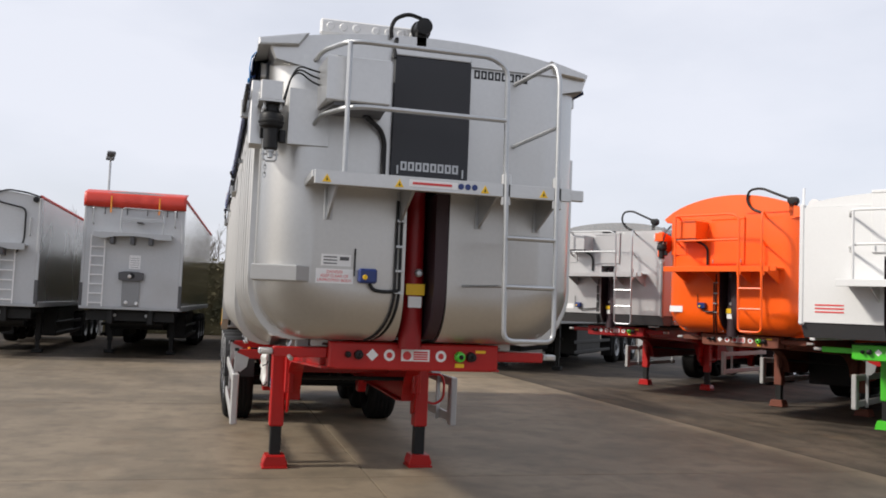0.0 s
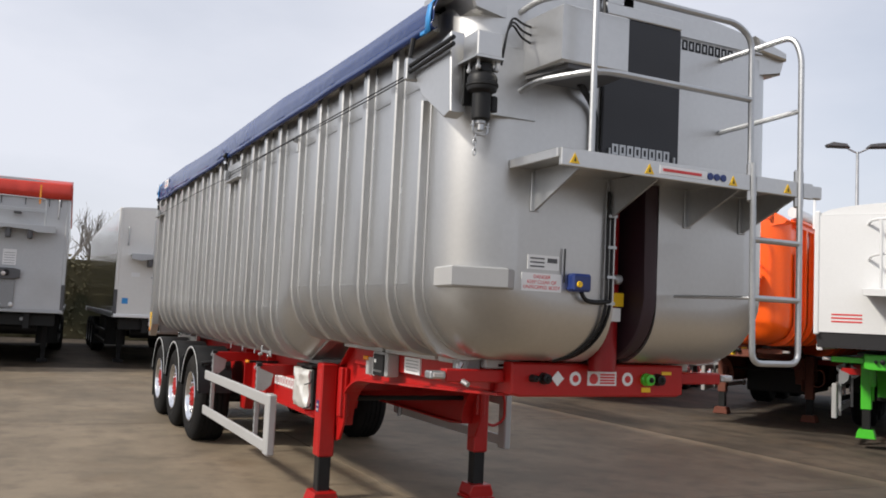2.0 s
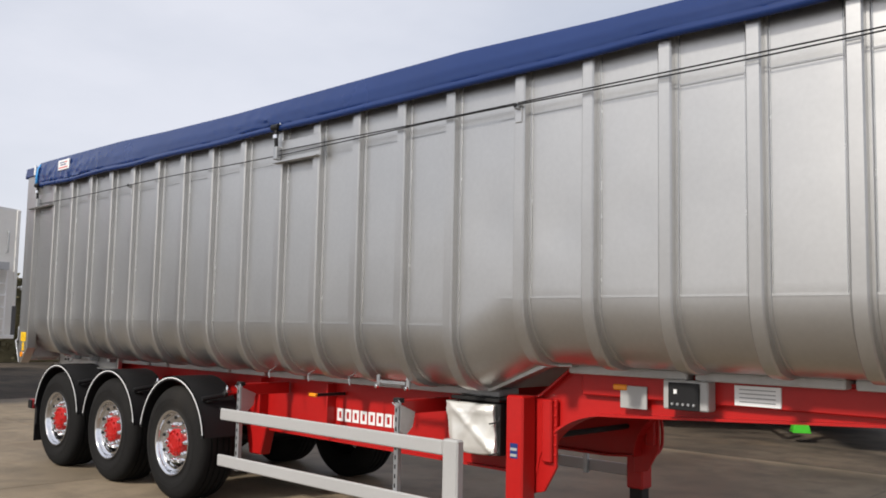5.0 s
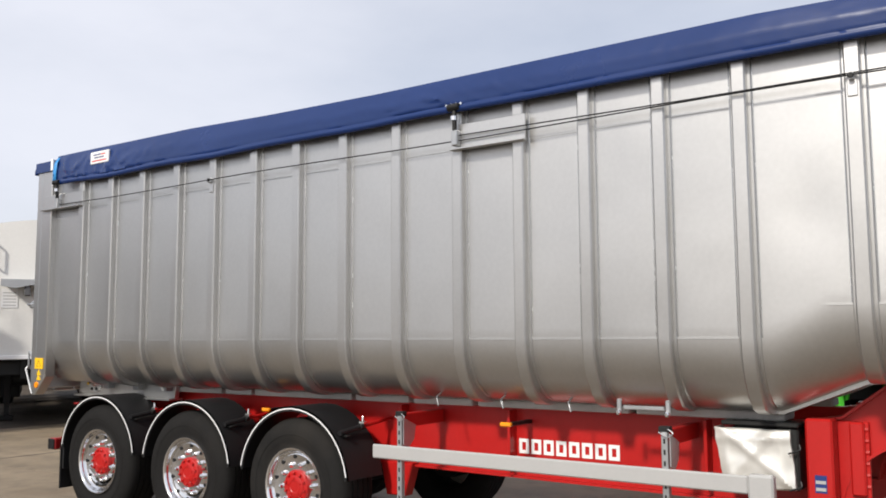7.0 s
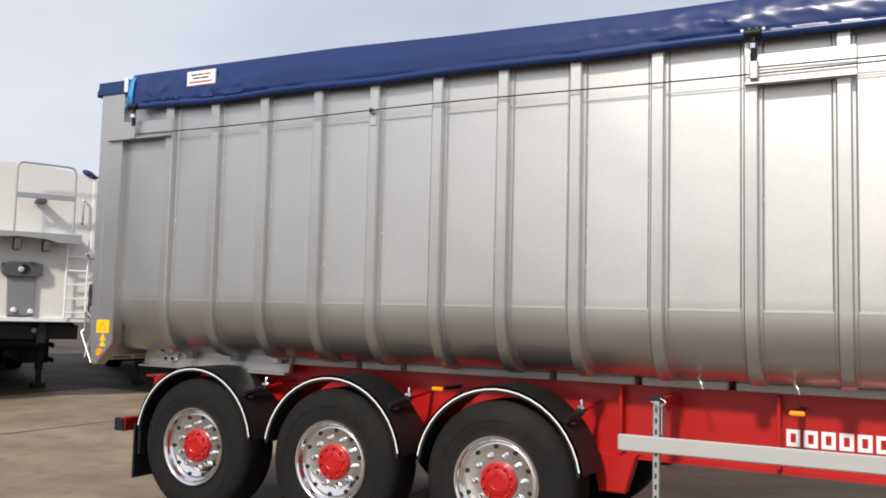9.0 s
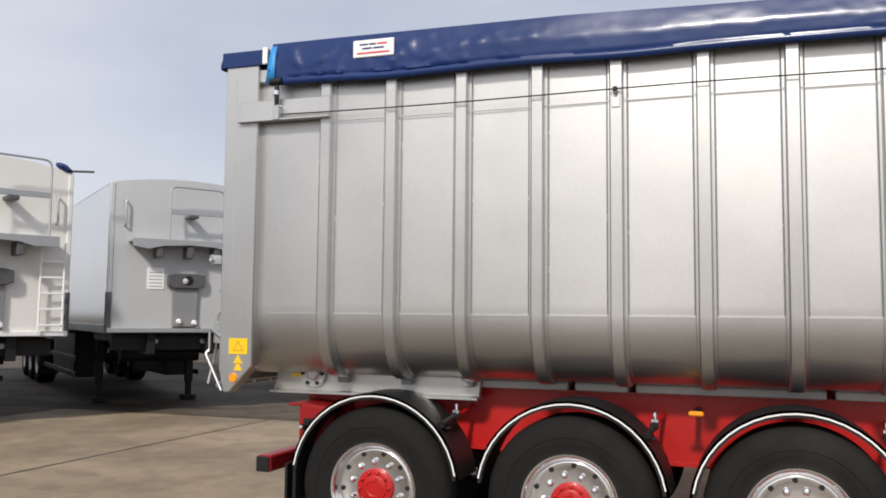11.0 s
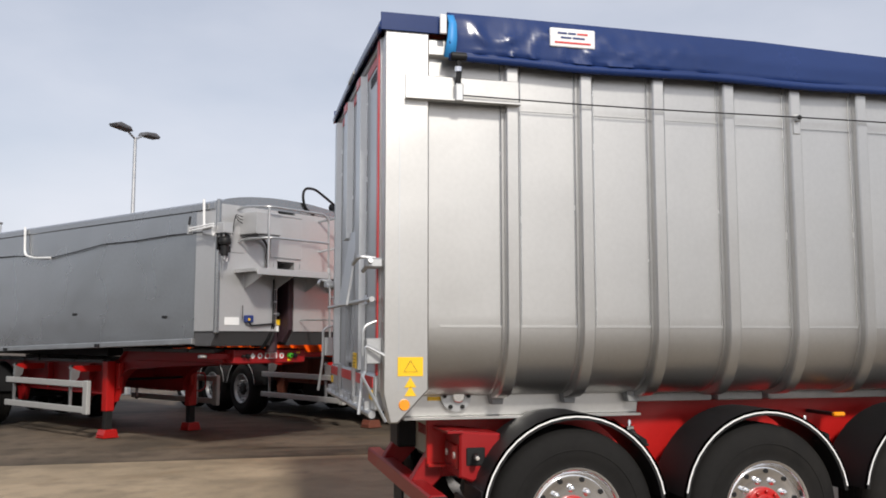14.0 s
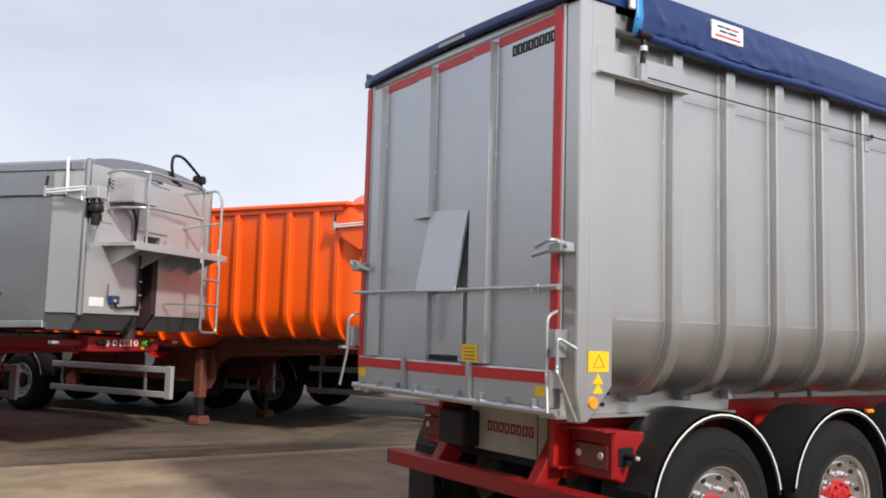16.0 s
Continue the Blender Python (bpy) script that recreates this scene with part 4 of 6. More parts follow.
    part("button", lathe([(yf - 0.085, 0.016), (yf - 0.075, 0.018), (yf - 0.07, 0.018)], 14, 'y', (-0.487 + jx, 0, 1.895 + jz)), YELLOW, jb)
    part("aerial", tube([(-0.555 + jx, yf - 0.02, 1.90 + jz), (-0.555 + jx, yf - 0.02, 2.09 + jz)], 0.006, 6), BLACK, jb)
    part("box_cable", tube(bend([(-0.45 + jx, yf - 0.04, 1.855 + jz), (-0.42 + jx, yf - 0.04, 1.81 + jz), (-0.34, yf - 0.03, 1.80), (-0.24, yf - 0.03, 1.81)], 0.04), 0.013, 8), BLACK, jb)
    if full:
        part("corner_step", prism([(-1.23, -8.15), (-1.27, yf - 0.02), (-0.97, yf - 0.10), (-0.87, yf), (-1.05, -8.18)], 'z', 1.845, 1.955, bev=0.008), RAILGREY, thing, "pale grey corner step box")
    # sheet motor at the corner
    part("motor_plate", box(-1.07, -0.78, yf - 0.012, yf + 0.05, 2.78, 3.17, 0.003), paint, thing)
    fold = [(-8.22, 3.10), (-8.42, 3.13), (-8.46, 2.98), (-8.24, 3.03)] if boxy else [(-7.95, 3.09), (-8.42, 3.2), (-8.46, 2.76), (-8.38, 2.74), (-8.08, 2.92)]
    mp = part("motor_bracket", prism(fold, 'x', -1.33, -1.24, bev=0.006), paint, thing, "folded silver motor bracket")
    part("motor_cover", box(-1.275, -1.125, -8.635, -8.47, 3.03, 3.16, 0.006), paint, mp)
    part("cover_plate", box(-1.285, -1.115, -8.645, -8.40, 3.018, 3.03), paint, mp)
    mx, my = -1.19, -8.545
    mo = part("sheet_motor", lathe([(2.708, 0.02), (2.712, 0.044), (2.72, 0.050), (2.85, 0.052), (2.858, 0.062), (2.866, 0.078), (2.878, 0.082), (2.935, 0.082), (2.95, 0.076), (2.965, 0.060), (3.005, 0.056), (3.012, 0.03)], 28, 'z', (mx, my, 0)), BLACK, thing, "black electric sheet motor")
    part("motor_flange", lathe([(2.885, 0.082), (2.89, 0.088), (2.902, 0.088), (2.907, 0.082)], 28, 'z', (mx, my, 0)), STEELBLACK, mo)
    part("solenoid", lathe([(2.765, 0.012), (2.77, 0.026), (2.845, 0.026), (2.85, 0.02)], 14, 'z', (mx + 0.075, my + 0.01, 0)), BLACK, mo)
    part("motor_back_plate", box(mx - 0.07, mx + 0.02, my + 0.08, my + 0.095, 2.80, 3.015, 0.004), STEELBLACK, mo)
    for dx, dy in ((0.055, 0.05), (-0.055, 0.05), (0.055, -0.05), (-0.055, -0.05)):
        part("motor_bolt", lathe([(2.965, 0.012), (2.97, 0.015), (2.985, 0.015), (2.985, 0.009), (3.018, 0.009)], 8, 'z', (mx + dx, my + dy, 0)), GALV, mo)
    part("motor_spindle", lathe([(2.655, 0.012), (2.66, 0.020), (2.69, 0.020), (2.695, 0.028), (2.71, 0.028)], 14, 'z', (mx, my, 0)), GALV, mo)
    for k, dz in enumerate((0.0, 0.035)):
        part("guide_rail", tube([(-1.36, -7.93, 3.075 + dz), (-1.36, -8.52, 3.10 + dz)], 0.013, 8), BLACK if full else LABEL, thing)
    part("rail_bracket", box(-1.385, -1.30, -7.97, -7.93, 3.03, 3.16, 0.006), GALV, thing)
    part("arm_link", tube([(-1.36, -7.95, 3.14), (-1.34, -7.95, 3.28)], 0.016, 8), BLACK, thing)
    for k in range(3):
        part("motor_cable", tube(bend([(-1.12, -8.62, 3.0 + 0.02 * k), (-1.08, -8.60, 3.2), (-1.02, -8.55, 3.30 - 0.02 * k), (-0.93, -8.5, 3.29 - 0.04 * k), (-0.87, -8.50, 3.28 - 0.045 * k)], 0.09), 0.0065, 7), BLACK, thing)
    lk = part("shackle", tube(bend([(mx - 0.045, my, 2.705), (mx - 0.045, my, 2.635), (mx + 0.045, my, 2.635), (mx + 0.045, my, 2.705)], 0.03), 0.007, 8), GALV, thing)
    part("shackle_pin", tube([(mx - 0.06, my, 2.68), (mx + 0.06, my, 2.68)], 0.006, 8), GALV, lk)
    for i in range(4):
        c = Vector((mx - 0.03, my, 2.62 - i * 0.026))
        ring = [c + Vector((0.010 * math.cos(a) * (i % 2), 0.010 * math.cos(a) * (1 - i % 2), 0.018 * math.sin(a))) for a in (2 * math.pi * j / 8 for j in range(8))]
        part("chain_link", tube(ring, 0.0035, 5, closed=True), GALV, lk)
    # reel and hose on the head
    if full:
        rx, rz, hose = -0.12, 3.71, [(-0.14, yf + 0.02, 3.77), (-0.24, yf, 3.79), (-0.34, yf - 0.01, 3.74), (-0.37, yf - 0.01, 3.67), (-0.36, yf, 3.60)]
    else:
        rx, rz = 0.98, 3.62
        hose = [(0.93, yf + 0.02, 3.66), (0.75, yf, 3.74), (0.50, yf, 3.86), (0.30, yf, 3.84), (0.26, yf - 0.01, 3.68), (0.34, yf, 3.52), (0.50, yf, 3.46)]
    reel = part("cable_reel", lathe([(-0.07, 0.02), (-0.065, 0.06), (0.05, 0.06), (0.055, 0.075), (0.07, 0.075), (0.075, 0.04)], 22, 'y', (rx, yf + 0.05, rz)), BLACK, thing, "black cable reel on the front head")
    part("reel_bracket", box(rx - 0.05, rx + 0.03, yf + 0.02, yf + 0.08, rz - 0.25, rz, 0.004), STEELBLACK, reel)
    part("reel_hose", tube(bend(hose, 0.12), 0.015 if full else 0.02, 8), BLACK, reel)
    if full:
        part("reel_hose", tube(bend([(-0.32, yf, 3.60), (-0.33, yf - 0.02, 3.52), (-0.335, yf - 0.03, 3.45)], 0.04), 0.015, 8), BLACK, reel)


def roof_beam(thing):
    """White drilled beam on the roof behind the front head."""
    bm = box(-0.86, -0.12, -8.30, -8.22, 3.62, 3.73, 0.012)
    for k in range(7):
        x = -0.79 + k * 0.095 + (0.05 if k > 2 else 0)
        lathe([(-8.305, 0.024), (-8.30, 0.03), (-8.295, 0.03)], 14, 'y', (x, 0, 3.675), bm)
    part("roof_beam", bm, WHITE, thing, "white drilled beam across the roof")


# ---- side fittings ----
def side_fittings(thing):
    x = -1.31
    part("sheet_cable", tube([(x, 2.04 - 0.4 * k if k < 25 else -7.95, 3.085 - 0.008 * math.sin(k * 0.63)) for k in range(26)], 0.0045, 6), BLACK, thing, "thin black sheet cable along the side")
    part("sheet_cable", tube([(x, -2.92, 3.115), (x, -4.6, 3.10), (x, -7.95, 3.10)], 0.0045, 6), BLACK, thing)
    for y in (-0.30, -5.50):
        g = part("cable_guide", box(-1.322, -1.28, y - 0.014, y + 0.014, 3.062, 3.105, 0.005), GALV, thing)
        part("guide_roller", lathe([(-1.33, 0.012), (-1.325, 0.016), (-1.318, 0.016)], 10, 'x', (0, y, 3.085)), STEELBLACK, g)
        part("guide_plate", box(-1.288, -1.28, y - 0.026, y + 0.026, 2.98, 3.11, 0.003), SILVER, g)
    for y, rear in ((2.06, True), (-2.93, False)):
        a, b = (2.38, 1.66) if rear else (y + 0.05, y - 0.55)
        br = part("cable_bracket", box(-1.29, -1.275, min(a, b), max(a, b), 3.05 if rear else 3.02, 3.20, 0.004), SILVER, thing, "silver bracket plate for the sheet arm")
        part("bracket_lip", box(-1.33, -1.27, min(a, b), max(a, b), (3.045 if rear else 3.015), (3.055 if rear else 3.025)), SILVER, br)
        part("arm_block", box(-1.345, -1.29, y - 0.03, y + 0.02, 3.04, 3.15, 0.006), GALV, br)
        part("arm_rod", tube([(-1.325, y, 3.13), (-1.335, y - 0.005, 3.24), (-1.33, y, 3.31)], 0.017, 8), BLACK, br)
        part("arm_pivot", lathe([(-0.05, 0.018), (-0.045, 0.026), (0.045, 0.026), (0.05, 0.018)], 12, 'y', (-1.34, y, 3.315)), BLACK, br)
        part("arm_collar", lathe([(3.22, 0.024), (3.25, 0.024)], 10, 'z', (-1.335, y, 0)), CHROME, br)
        if not rear:
            for k in range(4):
                part("clip_bolt", lathe([(-0.004, 0.01), (0.004, 0.01)], 8, 'x', (-1.335, y - 0.06 + 0.04 * k, 3.335)), CHROME, br)
    st = part("tie_strap", strip([[(-1.335, 2.08, 3.30), (-1.335, 2.15, 3.31)], [(-1.345, 2.07, 3.42), (-1.345, 2.13, 3.43)], [(-1.335, 2.07, 3.52), (-1.335, 2.12, 3.525)], [(-1.30, 2.08, 3.585), (-1.30, 2.12, 3.585)]]), SKYBLUE, thing, "light blue webbing strap at the rear of the sheet")
    so = st.modifiers.new("thickness", 'SOLIDIFY')
    so.thickness = 0.006
    part("strap_tag", box(-1.345, -1.325, 2.135, 2.175, 3.45, 3.57, 0.003), LABEL, st)
    fs = part("tie_strap", strip([[(-1.340, -8.10, 3.265), (-1.340, -8.165, 3.27)], [(-1.345, -8.115, 3.36), (-1.345, -8.175, 3.36)], [(-1.335, -8.12, 3.43), (-1.335, -8.17, 3.43)], [(-1.29, -8.12, 3.485), (-1.29, -8.165, 3.485)]]), SKYBLUE, thing, "light blue webbing strap at the front of the sheet")
    so = fs.modifiers.new("thickness", 'SOLIDIFY')
    so.thickness = 0.006
    part("strap_buckle", box(-1.352, -1.335, -8.12, -8.06, 3.262, 3.285, 0.004), SKYBLUE, fs)
    lb = part("sheet_label", box(-1.340, -1.320, 1.17, 1.47, 3.43, 3.55, 0.004), LABEL, thing, "white sheet maker's label with red and blue print")
    for y0, y1, z, m in ((1.36, 1.42, 3.512, NAVY), (1.30, 1.35, 3.512, NAVY), (1.22, 1.29, 3.512, LABELRED), (1.33, 1.40, 3.484, NAVY), (1.24, 1.32, 3.484, NAVY), (1.20, 1.44, 3.452, LABELRED)):
        part("print_bar", box(-1.343, -1.339, y0, y1, z, z + 0.011), m, lb)
    # body rests, hooks and catches under the belly
    for y in (-2.57, -3.12, -3.64):
        part("rope_hook", tube(bend([(-0.98, y, 1.30), (-1.05, y, 1.27), (-1.07, y - 0.02, 1.25), (-1.07, y - 0.03, 1.21)], 0.02), 0.006, 6), GALV, thing)
    sb = part("step_bar", box(-1.10, -1.07, -4.32, -4.05, 1.245, 1.27, 0.004), GALV, thing, "pale bar hung on two bolts under the belly")
    for y in (-4.02, -4.34):
        part("step_link", box(-1.095, -1.075, y - 0.016, y + 0.016, 1.215, 1.31, 0.006), GALV, sb)
        part("step_nut", lathe([(-1.12, 0.010), (-1.115, 0.017), (-1.095, 0.017)], 6, 'x', (0, y, 1.225)), CHROME, sb)
    # tool cover box, valve box, labels on the neck
    bm = bmesh.new()
    rows = []
    for i in range(25):
        v = i / 24
        ya, yb = -5.03 + 0.03 * v, -4.61 + 0.05 * v
        row = [(-0.74, ya, 0.81 + 0.34 * v)]
        for k in range(25):
            u = k / 24
            fold = 0.016 * max(0.0, 1 - 7 * abs(u - 0.9 * v + 0.02)) + 0.013 * max(0.0, 1 - 8 * abs(0.95 - u - 0.75 * v)) + 0.010 * max(0.0, 1 - 10 * abs(v - 0.86 + 0.05 * u))
            tuck = 0.02 * max(0.0, 1 - 8 * min(u, 1 - u, v, 1 - v))
            row.append((-0.925 - fold + tuck + 0.012 * noise.noise((u * 4, v * 4, 2)), ya + (yb - ya) * u + 0.005 * noise.noise((v * 6, 0, 5)), 0.81 + 0.34 * v - 0.012 * math.sin(math.pi * u) * (1 - v)))
        rows.append(row + [(-0.74, yb, 0.81 + 0.34 * v)])
    cover = part("tool_cover", strip(rows, bm), FOIL, thing, "crumpled shiny cover over a tool box", sharp=30)
    so = cover.modifiers.new("thickness", 'SOLIDIFY')
    so.thickness = 0.01
    part("tool_box", box(-0.88, -0.70, -5.045, -4.66, 0.80, 1.16, 0.01), STEELBLACK, cover)
    for z in (0.86, 1.07):
        part("cover_strap", tube(bend([(-0.89, -5.05, z), (-0.90, -5.06, z - 0.03), (-0.94, -5.0, z - 0.05)], 0.02), 0.006, 6), BLACK, cover)
    part("cover_lid", box(-0.90, -0.70, -5.05, -4.60, 1.165, 1.19, 0.006), STEELBLACK, cover)
    nb = part("neck_bracket", box(-0.80, -0.79, -7.76, -7.60, 1.33, 1.54, 0.003), GALV, thing, "galvanised bracket between tub and neck")
    part("bracket_side", box(-0.80, -0.70, -7.612, -7.60, 1.33, 1.55, 0.003), GALV, nb)
    part("bracket_rod", tube([(-0.81, -7.775, 1.35), (-0.81, -7.775, 1.50)], 0.013, 8), CHROME, nb)
    vb = part("valve_box", box(-0.80, -0.70, -6.54, -6.25, 1.215, 1.39, 0.008), RAILGREY, thing, "grey control box with black face and buttons")
    part("box_face", box(-0.812, -0.80, -6.49, -6.29, 1.215, 1.375, 0.004), BLACK, vb)
    for k in range(5):
        part("button", lathe([(-0.822, 0.008), (-0.81, 0.009)], 8, 'x', (0, -6.32 - 0.035 * k, 1.25)), GALV, vb)
    part("box_lamp", box(-0.818, -0.81, -6.35, -6.33, 1.31, 1.335), LABEL, vb)
    part("grey_plate", box(-0.715, -0.70, -6.09, -5.90, 1.19, 1.33, 0.003), RAILGREY, thing)
    lb = part("white_plate", box(-0.712, -0.70, -6.93, -6.66, 1.262, 1.375), LABEL, thing, "white plate with printed lines on the neck")
    for k in range(4):
        part("print_bar", box(-0.7145, -0.711, -6.90, -6.69, 1.282 + 0.023 * k, 1.287 + 0.023 * k), MIDGREY, lb)
    part("side_marker", box(-0.725, -0.70, -5.95, -5.85, 1.30, 1.335, 0.006), AMBER, thing)
    for y in (-3.13, -0.74):
        mk = part("side_marker", box(-1.02, -0.985, y - 0.045, y + 0.045, 1.08, 1.11, 0.008), AMBER, thing)
        part("marker_arm", box(-0.98, -0.66, y - 0.02, y + 0.02, 1.08, 1.105, 0.004), BLACK, mk)
    lg = mark_bars(0.81, 0.105, LABEL, thing, Matrix.Translation((-0.652, -3.44, 0.91)) @ Matrix(((0, 0, -1, 0), (-1, 0, 0, 0), (0, 1, 0, 0), (0, 0, 0, 1))))
    ll = part("leg_label", box(-0.8575, -0.853, -5.185, -5.12, 0.80, 0.90), NAVY, thing, "blue label with pale print on the leg")
    for z in (0.852, 0.812):
        part("print_bar", box(-0.8605, -0.857, -5.18, -5.125, z, z + 0.018), RAILGREY, ll)
    for y in (1.31, 0.0, -1.31):
        ys, zs = y - 0.47, 0.995
        st = part("guard_stay", tube([(-1.23, ys, zs - 0.02), (-0.97, ys - 0.02, zs + 0.015)], 0.021, 10), BLACK, thing, "black sleeve on a mudguard stay")
        part("stay_arm", tube([(-0.985, ys - 0.02, zs + 0.013), (-0.64, ys - 0.05, zs + 0.06)], 0.015, 8), RED, st)
        part("stay_collar", lathe([(-1.02, 0.024), (-1.015, 0.028), (-0.99, 0.028), (-0.985, 0.024)], 12, 'x', (0, ys - 0.02, zs + 0.012)), STEELBLACK, st)
        clip = part("stay_clip", box(-0.995, -0.955, ys - 0.045, ys + 0.005, zs + 0.03, zs + 0.055, 0.004), CHROME, st)
        part("clip_bolt", lathe([(zs + 0.05, 0.012), (zs + 0.085, 0.011), (zs + 0.095, 0.005)], 8, 'z', (-0.975, ys - 0.02, 0)), CHROME, clip)
        part("stay_plate", box(-1.20, -1.15, ys - 0.05, ys + 0.06, zs - 0.05, zs - 0.035, 0.004), STEELBLACK, st)
    # front body rest
    br = part("body_rest", prism([(-7.97, 1.58), (-7.78, 1.58), (-7.80, 1.32), (-7.94, 1.32)], 'x', -0.88, -0.79, bev=0.006), MIDGREY, thing)
    part("rest_hook", tube(bend([(-0.92, -7.95, 1.42), (-0.96, -7.95, 1.34), (-0.93, -8.06, 1.30)], 0.03), 0.016, 7), GALV, br)
    kick = [(-4.86, 1.236), (-4.97, 1.236), (-5.43, 1.430), (-5.64, 1.434), (-5.64, 1.450), (-5.42, 1.455), (-4.96, 1.262), (-4.86, 1.256)]
    kp = part("kick_plate", prism(kick, 'x', -0.88, -0.79, bev=0.004), SILVER, thing, "bright folded edge under the step in the tub floor")
    # rear subframe with hinge
    sub = part("rear_subframe", prism([(2.30, 1.125), (0.70, 1.125), (0.68, 1.31), (2.26, 1.31)], 'x', -0.84, -0.78, bev=0.006), SILVER, thing, "silver steel rear subframe plate")
    same("rear_subframe", sub, thing, Matrix.Translation((1.62, 0, 0)))
    part("subframe_lip", box(-0.90, -0.74, 0.70, 2.30, 1.11, 1.125), SILVER, sub)
    hp = part("hinge_plate", lathe([(-0.875, 0.10), (-0.842, 0.10)], 20, 'x', (0, 1.96, 1.255)), GALV, sub)
    part("hinge_pin", lathe([(-0.905, 0.036), (-0.90, 0.042), (-0.87, 0.042)], 20, 'x', (0, 1.95, 1.255)), CHROME, hp)
    for k in range(6):
        a = math.pi / 3 * k
        part("hinge_bolt", lathe([(-0.89, 0.014), (-0.874, 0.014)], 8, 'x', (0, 1.96 + 0.078 * math.cos(a), 1.255 + 0.078 * math.sin(a))), STEELBLACK, hp)
    part("hinge_label", box(-0.846, -0.843, 2.05, 2.14, 1.225, 1.25), YELLOW, sub)
    for y in (1.70, 1.21, 0.76):
        part("rib_foot", prism([(y - 0.06, 1.33), (y + 0.06, 1.33), (y + 0.035, 1.20), (y - 0.035, 1.20)], 'x', -0.92, -0.84, bev=0.004), MIDGREY, sub)


# ---- rear ----
def rear_end(thing, paint, red):
    for s in (-1, 1):
        poly = [(2.23, 3.47), (2.23, 1.32), (2.41, 1.13), (2.46, 1.13), (2.50, 1.30), (2.50, 3.47)]
        post = part("rear_post", prism(poly, 'x', s * 1.17 if s < 0 else 1.06, s * 1.285 if s < 0 else 1.147, bev=0.008), paint, thing, "folded silver rear corner post")
        part("post_inner", box(s * 1.07, s * 1.17 if s < 0 else 1.15, 2.40, 2.51, 1.30, 3.46, 0.006), paint, post)
        if s < 0:
            part("post_seam", box(-1.2865, -1.284, 2.405, 2.412, 1.32, 3.46), GATEGREY, post)
        part("edge_tape", box(s * 1.082, s * 1.147, 2.508, 2.516, 1.40, 3.44), TAPE, post)
        if s < 0:
            part("warning_label", box(-1.291, -1.284, 2.265, 2.415, 1.40, 1.51), YELLOW, post)
            part("print_bar", tube([(-1.2915, 2.30, 1.425), (-1.2915, 2.38, 1.425), (-1.2915, 2.34, 1.490)], 0.0025, 5, closed=True), RUST, post)
            for z in (1.335, 1.285):
                part("warning_triangle", prism([(2.305, z), (2.375, z), (2.34, z + 0.06)], 'x', -1.291, -1.284), YELLOW, post)
            part("round_reflector", lathe([(-1.296, 0.03), (-1.284, 0.034)], 20, 'x', (0, 2.375, 1.235)), AMBER, post)
            part("post_gate", tube(bend([(-1.28, 2.49, 1.52), (-1.25, 2.60, 1.58), (-1.25, 2.60, 1.42), (-1.27, 2.62, 1.40), (-1.27, 2.48, 1.14)], 0.03), 0.010, 7), GALV, post)
        k = 1.0 if s < 0 else 0.90
        lt = part("tail_latch", box(s * k * 1.15, s * k * 1.27, 2.50, 2.60, 2.03, 2.09, 0.01), GALV, post, "galvanised tailgate latch")
        part("latch_pin", tube([(s * k * 1.0, 2.58, 2.03), (s * k * 1.3, 2.58, 2.07)], 0.014, 8), GALV, lt)
        part("latch_fork", tube(bend([(s * k * 1.22, 2.54, 2.09), (s * k * 1.22, 2.64, 2.10), (s * k * 1.12, 2.66, 2.06)], 0.03), 0.012, 7), GALV, lt)
        hd = part("drop_handle", tube(bend([(s * 1.15, 2.52, 1.72), (s * 1.16, 2.60, 1.69), (s * 1.16, 2.60, 1.44), (s * 1.21, 2.63, 1.18)], 0.05), 0.010, 8), GREY_ALU, post)
        part("handle_bracket", box(s * 1.13, s * 1.22, 2.50, 2.59, 1.47, 1.62, 0.004), GALV, hd)
    gate = part("tailgate", box(-1.118, 1.118, 2.455, 2.485, 1.40, 3.45, 0.004), GATEGREY, thing, "silver-grey tailgate with ribs and red edge tape")
    for x, w in ((0.94, 0.12), (0.29, 0.20), (-0.40, 0.21)):
        part("gate_rib", prism([(x - w / 2, 2.48), (x - w / 2 + 0.012, 2.535), (x + w / 2 - 0.012, 2.535), (x + w / 2, 2.48)], 'z', 1.41 if x != 0.29 else 2.36, 3.40, bev=0.0), GATEGREY, gate)
        part("rib_bead", tube([(x - w / 2 - 0.004, 2.488, 1.42 if x != 0.29 else 2.36), (x - w / 2 - 0.004, 2.488, 3.38)], 0.005, 6), BEAD, gate)
    for a, b in ((1.07, 1.01), (0.87, 0.40), (0.18, -0.285), (-0.515, -1.06)):
        part("top_tape", box(b, a, 2.485, 2.490, 3.36, 3.42), TAPE, gate)
    for x in (0.29, -0.40):
        part("rib_tape", box(x - 0.085, x + 0.085, 2.535, 2.540, 3.34, 3.40), TAPE, gate)
    part("gate_sill", box(-1.115, 1.115, 2.45, 2.53, 1.19, 1.40, 0.01), GATEGREY, gate)
    for a, b in ((1.11, 0.44), (0.40, -0.34), (-0.38, -1.10)):
        part("sill_tape", box(b, a, 2.53, 2.535, 1.325, 1.39), TAPE, gate)
    for x in (0.42, -0.36):
        part("sill_hinge", box(x - 0.02, x + 0.02, 2.53, 2.56, 1.20, 1.42, 0.004), GALV, gate)
    part("sill_bar", tube([(1.13, 2.55, 1.185), (-1.2, 2.55, 1.175)], 0.022, 10), GALV, gate)
    for k in range(9):
        x = 1.0 - 0.25 * k
        part("sill_finger", box(x - 0.012, x + 0.012, 2.50, 2.57, 1.16, 1.24, 0.004), GALV, gate)
